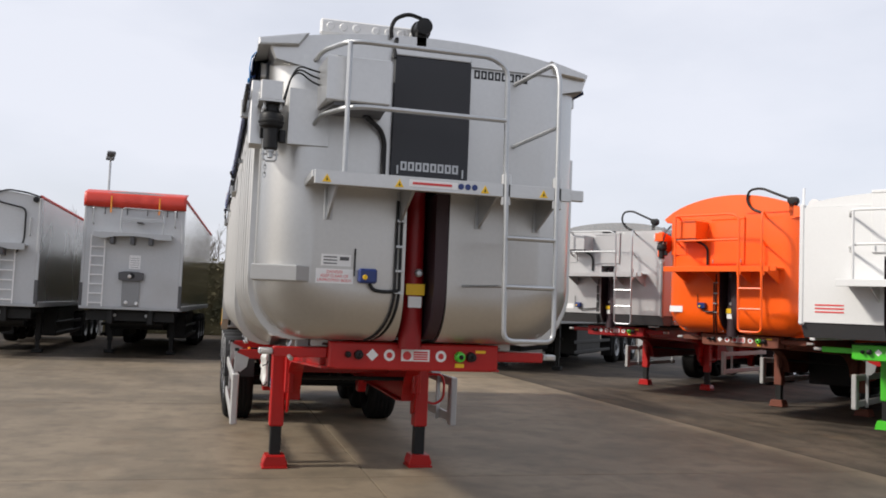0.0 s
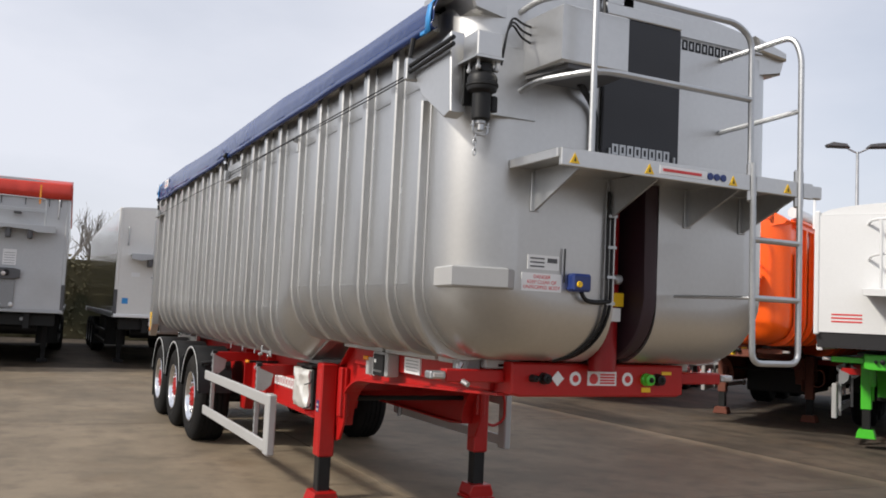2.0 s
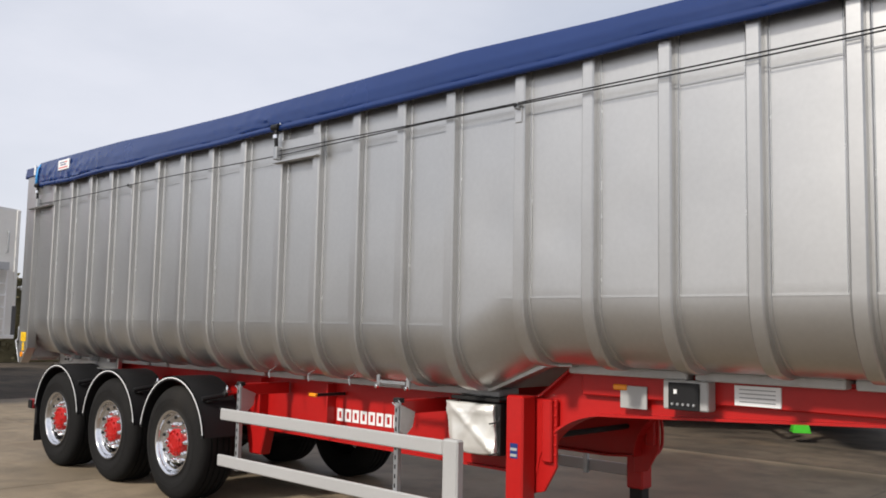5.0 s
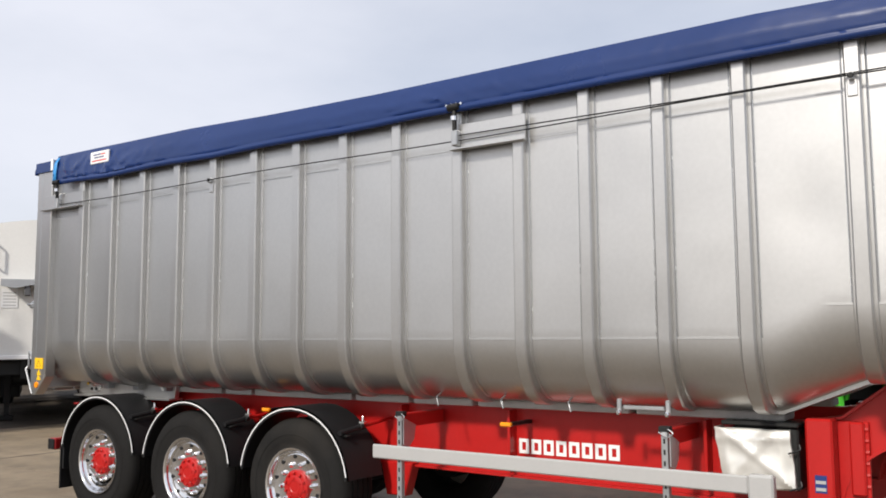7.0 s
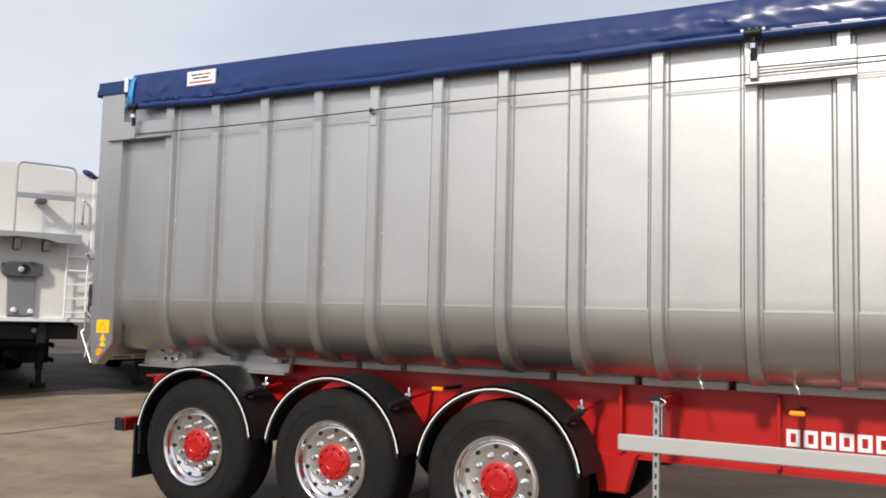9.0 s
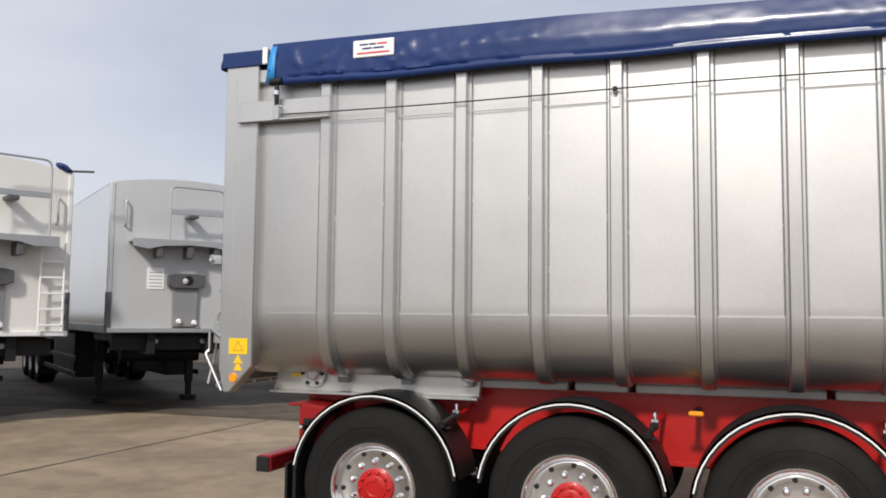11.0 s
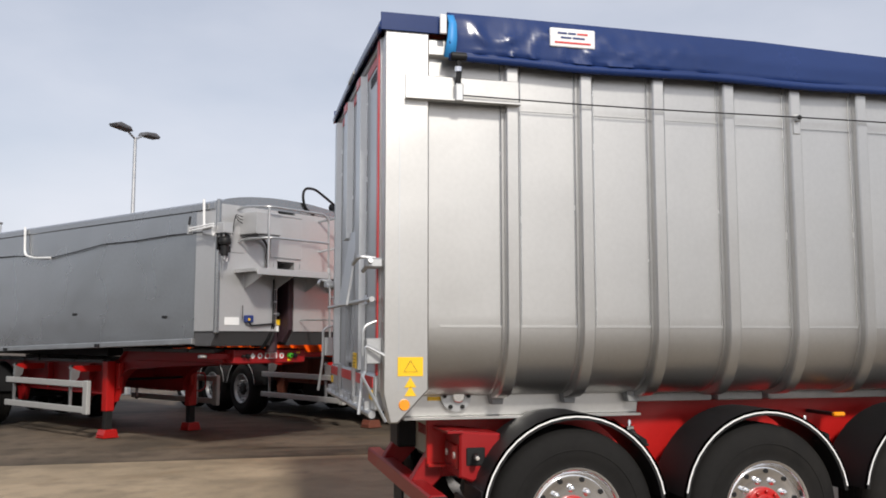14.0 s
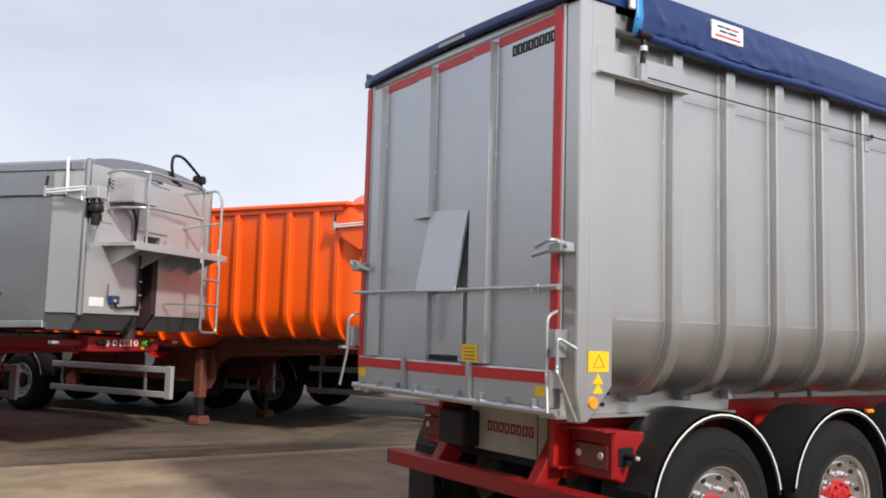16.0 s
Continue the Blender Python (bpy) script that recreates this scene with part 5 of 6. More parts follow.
    for x in (1.04, -1.04):
        part("corner_reflector", box(x - 0.05, x + 0.05, 2.53, 2.537, 1.255, 1.31), YELLOW, gate)
    part("locking_bar", tube([(1.17, 2.555, 1.87), (-1.20, 2.555, 1.85)], 0.012, 10), GALV, gate)
    for dx in (-0.97, -1.03):
        part("bar_wing_nut", tube([(dx - 0.012, 2.56, 1.825), (dx + 0.012, 2.56, 1.88)], 0.008, 8), GALV, gate)
    part("bar_sleeve", tube([(-1.05, 2.555, 1.85), (-1.2, 2.555, 1.85)], 0.017, 10), GALV, gate)
    bm = bmesh.new()
    q = [(0.195, 2.49, 2.395), (-0.245, 2.49, 2.365), (-0.225, 2.572, 1.845), (0.24, 2.572, 1.855)]
    off = Vector((0, 0.014, 0.005))
    loft([[Vector(p) for p in q], [Vector(p) + off for p in q]], bm)
    part("hatch_flap", bm, GATEGREY, gate, "plain silver hatch flap tilted outward")
    door = part("grain_hatch", box(-0.24, 0.17, 2.485, 2.505, 1.44, 1.84, 0.006), GATEGREY, gate, "small sliding grain hatch")
    for x in (-0.24, 0.175):
        part("hatch_guide", box(x - 0.02, x + 0.02, 2.485, 2.54, 1.41, 1.86, 0.004), GATEGREY, door)
    for x in (0.075, 0.025):
        part("hatch_handle", tube([(x, 2.54, 1.54), (x, 2.54, 1.83)], 0.007, 6), GATEGREY, door)
    for z in (1.55, 1.62, 1.69, 1.76):
        part("hatch_handle", tube([(0.075, 2.54, z), (0.025, 2.54, z)], 0.006, 6), GATEGREY, door)
    part("hatch_slot", box(-0.23, 0.16, 2.505, 2.512, 1.41, 1.44), BLACK, door)
    lb = part("yellow_notice", box(-0.43, -0.27, 2.536, 2.541, 1.415, 1.52), YELLOW, gate, "yellow notice with black print")
    for k in range(4):
        part("print_bar", box(-0.415, -0.295, 2.5405, 2.543, 1.43 + 0.022 * k, 1.434 + 0.022 * k), BLACK, lb)
    mark_bars(0.41, 0.066, BLACK, gate, Matrix.Translation((-0.86, 2.487, 3.30)) @ Matrix.Rotation(math.pi, 4, 'Z') @ Matrix.Rotation(math.pi / 2, 4, 'X'))
    # rear edge of the sheet and header
    part("rear_header", box(-1.25, 1.14, 2.36, 2.50, 3.43, 3.49, 0.01), paint, thing)
    rows = []
    for k in range(25):
        x = -1.30 + 2.46 * k / 24
        z = 3.50 + 0.035 * (1 - (x / 1.3) ** 2)
        rows.append([(x, 2.05, z + 0.05), (x, 2.36, z + 0.035 + 0.01 * noise.noise((x * 4, 0, 0))), (x, 2.53, z + 0.02), (x * 1.004, 2.54, z - 0.02), (x * 1.004, 2.535, z - 0.055)])
    fl = part("rear_sheet_flap", strip(rows), BLUE, thing, "dark blue sheet end folded over the rear header", sharp=60)
    so = fl.modifiers.new("thickness", 'SOLIDIFY')
    so.thickness = 0.006
    for s in (-1, 1):
        part("flap_end", box(s * 1.30 if s < 0 else 1.166, s * 1.292 if s < 0 else 1.156, 2.14, 2.53, 3.46, 3.57, 0.003), BLUE, fl)
    part("flap_label", box(-0.2, 0.1, 2.541, 2.547, 3.50, 3.525), RAILGREY, fl)
    # lamps, under-run bar, plate
    for s in (-1, 1):
        lamp = part("tail_lamp", prism([(1.72, 1.03), (1.98, 1.05), (1.98, 0.77), (1.90, 0.74), (1.72, 0.79)], 'x', s * 0.66, s * 1.04, bev=0.012), red, thing, "red steel tail lamp housing")
        part("lamp_lens", box(s * 0.70, s * 1.01, 1.975, 1.995, 0.81, 0.965, 0.01), LAMPRED, lamp)
        part("lamp_hood", box(s * 0.66, s * 1.05, 1.96, 2.06, 1.035, 1.052, 0.004), red, lamp)
        for x in (0.76, 0.95):
            part("lamp_spot", lathe([(2.001, 0.02), (1.99, 0.026)], 16, 'y', (s * x, 0, 0.895)), CLEARLENS, lamp)
        part("lamp_end_cap", box(s * 1.038, s * 1.046, 1.82, 1.94, 0.84, 0.95, 0.006), BLACK, lamp)
        part("end_marker", tube([(s * 1.03, 1.88, 0.90), (s * 1.15, 1.90, 0.90)], 0.020, 10), BLACK, lamp)
        part("lamp_end", lathe([(s * 1.17, 0.008), (s * 1.165, 0.013), (s * 1.15, 0.013)], 12, 'x', (0, 1.90, 0.90)), CLEARLENS, lamp)
        part("bumper_arm", prism([(1.85, 1.0), (2.0, 1.0), (2.19, 0.70), (2.19, 0.62), (2.08, 0.62), (1.85, 0.85)], 'x', s * 0.50, s * 0.60, bev=0.008), red, thing)
        fp = part("mud_flap", box(s * 0.88, s * 1.24, 1.955, 1.975, 0.22, 0.66, 0.004), BLACK, thing)
    bar = part("under_run_bar", box(-1.22, 1.18, 2.10, 2.21, 0.585, 0.70, 0.012), red, thing, "red steel under-run bar")
    for s in (-1, 1):
        part("bar_cap", box(1.178 if s > 0 else -1.218, 1.195 if s > 0 else -1.235, 2.105, 2.205, 0.59, 0.695, 0.006), BLACK, bar)
    part("rear_cross_beam", box(-0.62, 0.62, 1.75, 1.90, 0.72, 1.16, 0.01), STEELBLACK, thing)
    pl = part("rear_plate", box(-0.46, 0.40, 1.966, 1.978, 0.79, 1.09, 0.003), CREAM, thing, "cream rear plate with red maker's mark")
    mark_bars(0.52, 0.07, DULLRED, pl, Matrix.Translation((-0.06, 1.979, 0.96)) @ Matrix.Rotation(math.pi, 4, 'Z') @ Matrix.Rotation(math.pi / 2, 4, 'X'))
    part("plate_seam", box(-0.352, -0.344, 1.977, 1.981, 0.795, 1.085), STEELBLACK, pl)
    part("rear_box", box(0.30, 0.62, 1.90, 2.12, 0.80, 1.05, 0.015), BLACK, thing)
    part("rear_red_plate", box(-0.64, -0.46, 1.88, 2.0, 0.72, 1.10, 0.006), red, thing)


def tipper(name, m, paint, sheet, chassis_paint, ram_paint, hub, boxy=False, sides=(1, -1), hero=False, leg_paint=None, shift=0.0, back=0.0, bare=False, axle=0.0, low=0.0, drop=0.0, leg_shift=0.0, lift=0.0):
    """A three-axle tipping semi-trailer; shift moves legs and axles back under the tub."""
    t = empty(name, m)
    if boxy:
        box_shell(t, paint, sheet, Y_REAR + back, low, drop, lift)
    else:
        body = shell(t, paint)
        tub_ribs(body, paint, sides)
        top_rail(body, paint)
        if hero:
            side_seams(body, paint)
            rib_joints(body)
        if sheet:
            cover_sheet(t, sheet)
        else:
            part("rim", box(-1.31, -1.16, Y_FRONT + 0.3, Y_REAR, 3.40, 3.47, 0.02), paint, body)
            part("rim", box(1.31, 1.16, Y_FRONT + 0.3, Y_REAR, 3.40, 3.47, 0.02), paint, body)
            part("rear_wall", box(-1.28, 1.28, Y_REAR, Y_REAR + 0.06, 1.2, 3.47, 0.02), paint, body)
            part("rolled_cover", tube([(1.24, Y_FRONT + 0.2, 3.56), (1.24, -3.0, 3.55), (1.24, Y_REAR, 3.56)], 0.09, 12), WHITE, t, "white cover rolled along the side")
    before = set(t.children)
    chassis(t, chassis_paint, STRIPGREY if hero else DARKGREY)
    for x in (-0.78, 0.78):
        leg = landing_leg(t, x, leg_paint or chassis_paint)
        leg.matrix_basis = Matrix.Translation((0, leg_shift, -0.12 * leg_shift)) @ leg.matrix_basis
    leg_gear(t, chassis_paint)
    for o in set(t.children) - before:
        o.matrix_basis = Matrix.Translation((0, shift, 0)) @ o.matrix_basis
    before = set(t.children)
    axles(t, chassis_paint)
    for y in (-1.31, 0.0, 1.31):
        for s in (-1, 1):
            wheel(t, y, s, hub, hero)
            mudguard(t, y, s)
    for o in set(t.children) - before:
        o.matrix_basis = Matrix.Translation((0, shift + back * 0.7 + axle, 0)) @ o.matrix_basis
    before = set(t.children)
    for s in (-1, 1):
        side_guard(t, s, RAILGREY)
    for o in set(t.children) - before:
        o.matrix_basis = Matrix.Translation((0, shift + back * 0.35 + axle, 0)) @ o.matrix_basis
    head_beam(t, chassis_paint)
    front_fittings(t, LITGREY if paint == SIDEGREY else paint, GALV if hero or boxy and paint != WHITE else paint, ram_paint, hero, boxy, bare)
    return t


main = tipper("tipping_trailer", Matrix.Translation((-0.03, 0, 0)) @ Matrix.Diagonal((0.976, 1, 1, 1)), SILVER, BLUE, RED, DULLRED, RED, hero=True)
tagged(main, "silver metallic tipping semi-trailer with blue sheet on red chassis", "trailer", group="parked trailers")
roof_beam(main)
side_fittings(main)
rear_end(main, SILVER, DULLRED)


# ---- the other trailers and the distance ----
def placed(x, y, axis, front=Y_FRONT):
    """Pose of a trailer whose front centre stands at x, y and whose length runs back along axis degrees from +x."""
    r = Matrix.Rotation(math.radians(axis - 90), 4, 'Z')
    return Matrix.Translation((x, y, 0)) @ r @ Matrix.Translation((0, -front, 0))


# darker red on the chassis stands for shade under the tub; legs stay red
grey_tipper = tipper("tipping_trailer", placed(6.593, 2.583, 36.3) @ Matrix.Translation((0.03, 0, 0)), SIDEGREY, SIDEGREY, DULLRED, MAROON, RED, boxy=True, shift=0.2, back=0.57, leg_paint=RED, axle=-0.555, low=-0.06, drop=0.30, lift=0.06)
tagged(grey_tipper, "grey smooth-sided tipping trailer with arched lid on red chassis", "trailer", group="parked trailers")
orange_tipper = tipper("tipping_trailer", placed(6.894, -1.577, 27.9) @ Matrix.Translation((-0.07, 0, 0)) @ Matrix.Diagonal((1.06, 1, 1, 1)), ORANGE, None, RUST, MAROON, STEELBLACK, shift=0.2)
tagged(orange_tipper, "bright orange ribbed tipping trailer on rusty brown chassis", "trailer", group="parked trailers")
white_tipper = tipper("tipping_trailer", placed(6.69, -5.45, 34), WHITE, WHITE, GREEN, DARKGREY, STEELBLACK, boxy=True, shift=0.45, bare=True, axle=-1.5, low=0.17, leg_shift=-1.23)
tagged(white_tipper, "white smooth-sided tipping trailer on bright green chassis", "trailer", group="parked trailers")


def bulk_trailer(m, panel, label, ladder_x=0.85, flap=None, floor=1.34, top=4.0, arch=0.16, hoop=True, notice_x=-0.75, length=12.8, side=None, roof=None, walk_up=1.42, hoop_x=(-0.45, 0.55), hoop_h=0.98, pump_x=0.0, notice_up=0.92):
    """A long flat-sided bulk trailer seen from its front bulkhead; local front at y = 0."""
    t = empty("bulk_trailer", m)
    hw = 1.25
    n = 12
    body = part("body", box(-hw, hw, 0.02, length, floor, top, 0.02), side or panel, t)
    part("bulkhead", box(-hw + 0.01, hw - 0.01, 0.0, 0.03, floor + 0.02, top - 0.02, 0.004), panel, body)
    roofline = [(-hw + 2 * hw * i / n, top + arch * (1 - (-1 + 2 * i / n) ** 2)) for i in range(n + 1)]
    part("roof", prism(roofline + [(hw, top - 0.03), (-hw, top - 0.03)], 'y', 0.0, length, bev=0.006), roof or panel, t)
    for s in (-1, 1):
        part("corner_post", box(s * (hw - 0.07), s * (hw + 0.01), -0.015, 0.07, floor, top, 0.015), panel, body)
        part("post_guard", box(s * (hw - 0.06), s * (hw + 0.02), -0.03, 0.10, floor, floor + 0.62, 0.01), DARKGREY, body)
        part("side_rail", box(s * (hw - 0.02), s * (hw + 0.025), 0.1, length, floor - 0.06, floor + 0.08, 0.01), GREY_ALU, body)
        for k in range(0 if side in (MIRRORSIDE, SIDEGREY) else 8):
            y = 0.8 + k * (length - 1.4) / 7
            part("side_post", box(s * (hw - 0.01), s * (hw + 0.018), y - 0.04, y + 0.04, floor + 0.08, top - 0.08), side or panel, body)
    part("floor_lip", box(-hw, hw, -0.05, 0.05, floor - 0.05, floor + 0.03, 0.01), LABEL if panel == BULKWHITE else GREY_ALU, body)
    zs = floor + walk_up
    shelf = [(-0.95, zs + 0.08), (0.98, zs + 0.08), (0.98, zs - 0.08), (0.62, zs - 0.08), (0.42, zs - 0.02), (0.0, zs + 0.0), (-0.45, zs - 0.03), (-0.7, zs - 0.09), (-0.95, zs - 0.05)]
    sh = part("catwalk", prism(shelf, 'y', -0.36, -0.33, bev=0.004), GREY_ALU, t, "dull grey step rail on the bulkhead")
    part("catwalk_deck", box(-0.95, 0.98, -0.34, 0.0, zs + 0.03, zs + 0.06), GREY_ALU, sh)
    for x in (-0.5, 0.0, 0.45):
        part("catwalk_bracket", box(x - 0.05, x + 0.05, -0.33, 0.0, zs - 0.22, zs - 0.02, 0.01), DARKGREY, sh)
    if hoop:
        ha, hb = hoop_x
        part("hoop_rail", tube(bend([(ha, -0.32, zs + 0.05), (ha, -0.30, zs + hoop_h), (hb, -0.30, zs + hoop_h - 0.02), (hb, -0.32, zs + 0.05)], 0.12), 0.017, 8), GREY_ALU, sh)
        part("hoop_bar", box(ha, hb, -0.325, -0.30, zs + hoop_h * 0.52, zs + hoop_h * 0.52 + 0.09, 0.006), GREY_ALU, sh)
        part("hoop_bracket", box((ha + hb) / 2 - 0.14, (ha + hb) / 2 + 0.02, -0.33, -0.02, zs + hoop_h * 0.47, zs + hoop_h * 0.52, 0.01), DARKGREY, sh)
    for x in (-1.02, 1.02):
        part("grab_handle", tube(bend([(x, -0.01, zs + 0.3), (x, -0.09, zs + 0.31), (x, -0.09, zs + 0.72), (x, -0.01, zs + 0.73)], 0.03), 0.018, 8), GREY_ALU, t)
    lad = part("ladder", tube([(ladder_x - 0.17, -0.10, floor + 0.02), (ladder_x - 0.17, -0.12, zs)], 0.018, 8), LABEL, t, "pale metal ladder on the bulkhead")
    part("stile", tube([(ladder_x + 0.17, -0.10, floor + 0.02), (ladder_x + 0.17, -0.12, zs)], 0.018, 8), LABEL, lad)
    for k in range(int((zs - floor) / 0.24)):
        part("rung", box(ladder_x - 0.17, ladder_x + 0.17, -0.125, -0.09, floor + 0.1 + 0.24 * k, floor + 0.13 + 0.24 * k, 0.005), LABEL, lad)
    br = part("pump_bracket", prism([(pump_x + dx, floor + dz) for dx, dz in ((-0.20, 0.05), (0.20, 0.05), (0.22, 0.72), (-0.22, 0.72))], 'y', -0.07, 0.0, bev=0.01), MIDGREY, t, "grey coupling bracket with a work lamp")
    part("bracket_head", prism([(pump_x + dx, floor + dz) for dx, dz in ((-0.20, 0.70), (0.20, 0.70), (0.31, 0.74), (0.31, 0.92), (0.16, 0.95), (-0.16, 0.95), (-0.31, 0.92), (-0.31, 0.74))], 'y', -0.14, -0.02, bev=0.012), DARKGREY, br)
    part("work_lamp", lathe([(-0.17, 0.06), (-0.16, 0.075), (-0.12, 0.075)], 16, 'y', (pump_x + 0.02, 0, floor + 0.84)), BLACK, br)
    part("lamp_glass", lathe([(-0.18, 0.03), (-0.168, 0.05)], 14, 'y', (pump_x - 0.03, 0, floor + 0.82)), CLEARLENS, br)
    part("hose_cap", lathe([(-0.12, 0.03), (-0.07, 0.05), (-0.05, 0.05)], 12, 'y', (pump_x + 0.16, 0, floor + 0.12)), LABEL, br)
    part("hose_cap", lathe([(-0.12, 0.03), (-0.07, 0.05), (-0.05, 0.05)], 12, 'y', (pump_x - 0.1, 0, floor + 0.14)), LABEL, br)
    if notice_x > 0.5:
        part("small_label", box(-1.08, -0.94, -0.004, 0.002, floor + 0.28, floor + 0.42), SKYBLUE, t)
        part("small_label", box(-0.90, -0.70, -0.004, 0.002, floor + 0.95, floor + 1.05), LABEL, t)
    nt = part("notice", box(notice_x - 0.14, notice_x + 0.14, -0.012, 0.0, floor + notice_up, floor + notice_up + 0.36), LABEL, t)
    for k in range(5):
        part("print_bar", box(notice_x - 0.11, notice_x + 0.11, -0.015, -0.011, floor + notice_up + 0.04 + 0.058 * k, floor + notice_up + 0.052 + 0.058 * k), MIDGREY, nt)
    # underside
    for x in (-0.5, 0.5):
        part("frame_beam", box(x - 0.07, x + 0.07, 0.1, length - 0.3, floor - 0.42, floor - 0.06, 0.01), STEELBLACK, t)
        leg = part("landing_leg", box(x * 1.7 - 0.07, x * 1.7 + 0.07, 2.6, 2.74, 0.35, floor - 0.05, 0.01), STEELBLACK, t)
        part("foot", box(x * 1.7 - 0.13, x * 1.7 + 0.13, 2.54, 2.80, 0.0, 0.10, 0.01), STEELBLACK, leg)
        part("inner_leg", box(x * 1.7 - 0.05, x * 1.7 + 0.05, 2.62, 2.72, 0.05, 0.4), STEELBLACK, leg)
    part("front_beam", box(-1.1, 1.1, 0.25, 0.45, floor - 0.35, floor - 0.1, 0.01), STEELBLACK, t)
    part("leg_shaft", tube([(-1.0, 2.67, 0.9), (1.0, 2.67, 0.9)], 0.03), STEELBLACK, t)
    for s in (-1, 1):
        part("guard_rail", box(s * 1.17, s * 1.2, 3.2, length - 5.2, 0.75, 0.85, 0.008), STEELBLACK, t)
        part("guard_rail", box(s * 1.17, s * 1.2, 3.2, length - 5.2, 0.45, 0.55, 0.008), STEELBLACK, t)
        part("pallet_box", box(s * 0.62, s * 1.16, 3.6, 6.4, 0.42, floor - 0.12, 0.02), STEELBLACK, t)
        part("mud_flap", box(s * 0.86, s * 1.24, length - 5.1, length - 5.07, 0.25, 1.0, 0.004), BLACK, t)
    part("coupler_plate", box(-1.05, 1.05, 0.3, 2.2, floor - 0.22, floor - 0.06, 0.02), STEELBLACK, t)
    part("air_tank", tube([(-0.7, 1.6, floor - 0.45), (0.7, 1.6, floor - 0.45)], 0.16, 14), STEELBLACK, t)
    for k in range(2):
        part("coupling_socket", lathe([(0.20, 0.03), (0.21, 0.045), (0.26, 0.045)], 12, 'y', (-0.4 + 0.8 * k, 0, floor - 0.2)), GREY_ALU, t)
    for k in range(3):
        y = length - 4.4 + 1.31 * k
        part("axle", tube([(-0.95, y, 0.535), (0.95, y, 0.535)], 0.06, 10), STEELBLACK, t)
        for s in (-1, 1):
            wheel(t, y, s, STEELBLACK, False)
    if flap:
        rows = []
        for k in range(31):
            x = -hw - 0.03 + (2 * hw + 0.06) * k / 30
            w = 0.02 * noise.noise((x * 5, 1, 0))
            rows.append([(x, 0.5, top + arch + 0.06), (x, 0.0, top + 0.10), (x, -0.05 + w, top + 0.06), (x, -0.06 + w, top - 0.12), (x, -0.055 + 1.5 * w, top - 0.28 + 0.02 * noise.noise((x * 3, 0, 0)))])
        fl = part("sheet_flap", strip(rows), flap, t, "red sheet end hanging over the bulkhead", sharp=60)
        so = fl.modifiers.new("thickness", 'SOLIDIFY')
        so.thickness = 0.006
        part("sheet_side", box(-hw - 0.035, hw + 0.035, 0.05, length, top - 0.02, top + 0.06, 0.02), flap, t)
        for x in (-0.6, 0.6):
            part("flap_strap", box(x - 0.02, x + 0.02, -0.10, -0.085, top - 0.42, top + 0.02), AMBER, fl)
        for x in (-1.05, -0.75, -0.2, 0.3, 0.8, 1.05):
            part("flap_hook", tube([(x, -0.04, top - 0.28), (x, -0.03, top - 0.46)], 0.012, 6), DARKGREY, fl)
    return tagged(t, label, "trailer", group="parked trailers")


hosed = bulk_trailer(placed(-6.93, 9.2, 89, 0), BULKGREY, "weathered grey bulk trailer with a ladder and hose", ladder_x=0.55, top=4.0, side=SIDEGREY, flap=None, hoop=False)
bulk_trailer(placed(-3.52, 9.75, 87, 0), BULKGREY, "grey bulk trailer with red sheet folded over its front", ladder_x=-0.86, flap=REDSHEET, top=4.22, notice_x=0.06, floor=1.34, side=MIRRORSIDE, walk_up=1.86, hoop_h=0.72, hoop_x=(-0.3, 0.75), notice_up=1.02)
bulk_trailer(placed(0.13, 10.0, 88.7, 0), BULKWHITE, "off-white bulk trailer with polished sides and grey step rail", floor=1.31, top=3.93, arch=0.06, notice_x=0.62, side=MIRRORSIDE, roof=WHITE)
hooped = bulk_trailer(placed(3.10, 9.44, 60, 0), BULKWHITE, "white bulk trailer with hooped hand rail and ladder", floor=1.38, top=3.84, notice_x=-0.8, ladder_x=0.97, side=MIRRORSIDE, walk_up=1.36, hoop_x=(-0.07, 0.84), hoop_h=1.24, pump_x=0.12)
arched = bulk_trailer(placed(6.03, 8.03, 50.6, 0), BULKGREY, "pale grey bulk trailer with arched roof and ladder", floor=1.42, top=3.86, arch=0.12, side=MIRRORSIDE, notice_x=-0.49, notice_up=0.68, hoop_x=(-0.36, 0.56))


def sheet_bundle(thing, x, z, size):
    """A gathered lump of sheet at a roof corner."""
    rings = []
    for k in range(9):
        c = Vector((x - 0.03 * k * size, 0.02 + 0.01 * (k % 3), z + 0.012 * k * size))
        r = size * (0.07 * math.sin(math.pi * (k + 0.6) / 9.4) + 0.015)
        rings.append([c + Vector((0, r * math.cos(a) * (1 + 0.3 * noise.noise((k, a, 0))), 0.8 * r * math.sin(a))) for a in (2 * math.pi * j / 12 for j in range(12))])
    part("sheet_bundle", loft(rings), BLUE, thing, "small gathered end of a dark blue sheet")


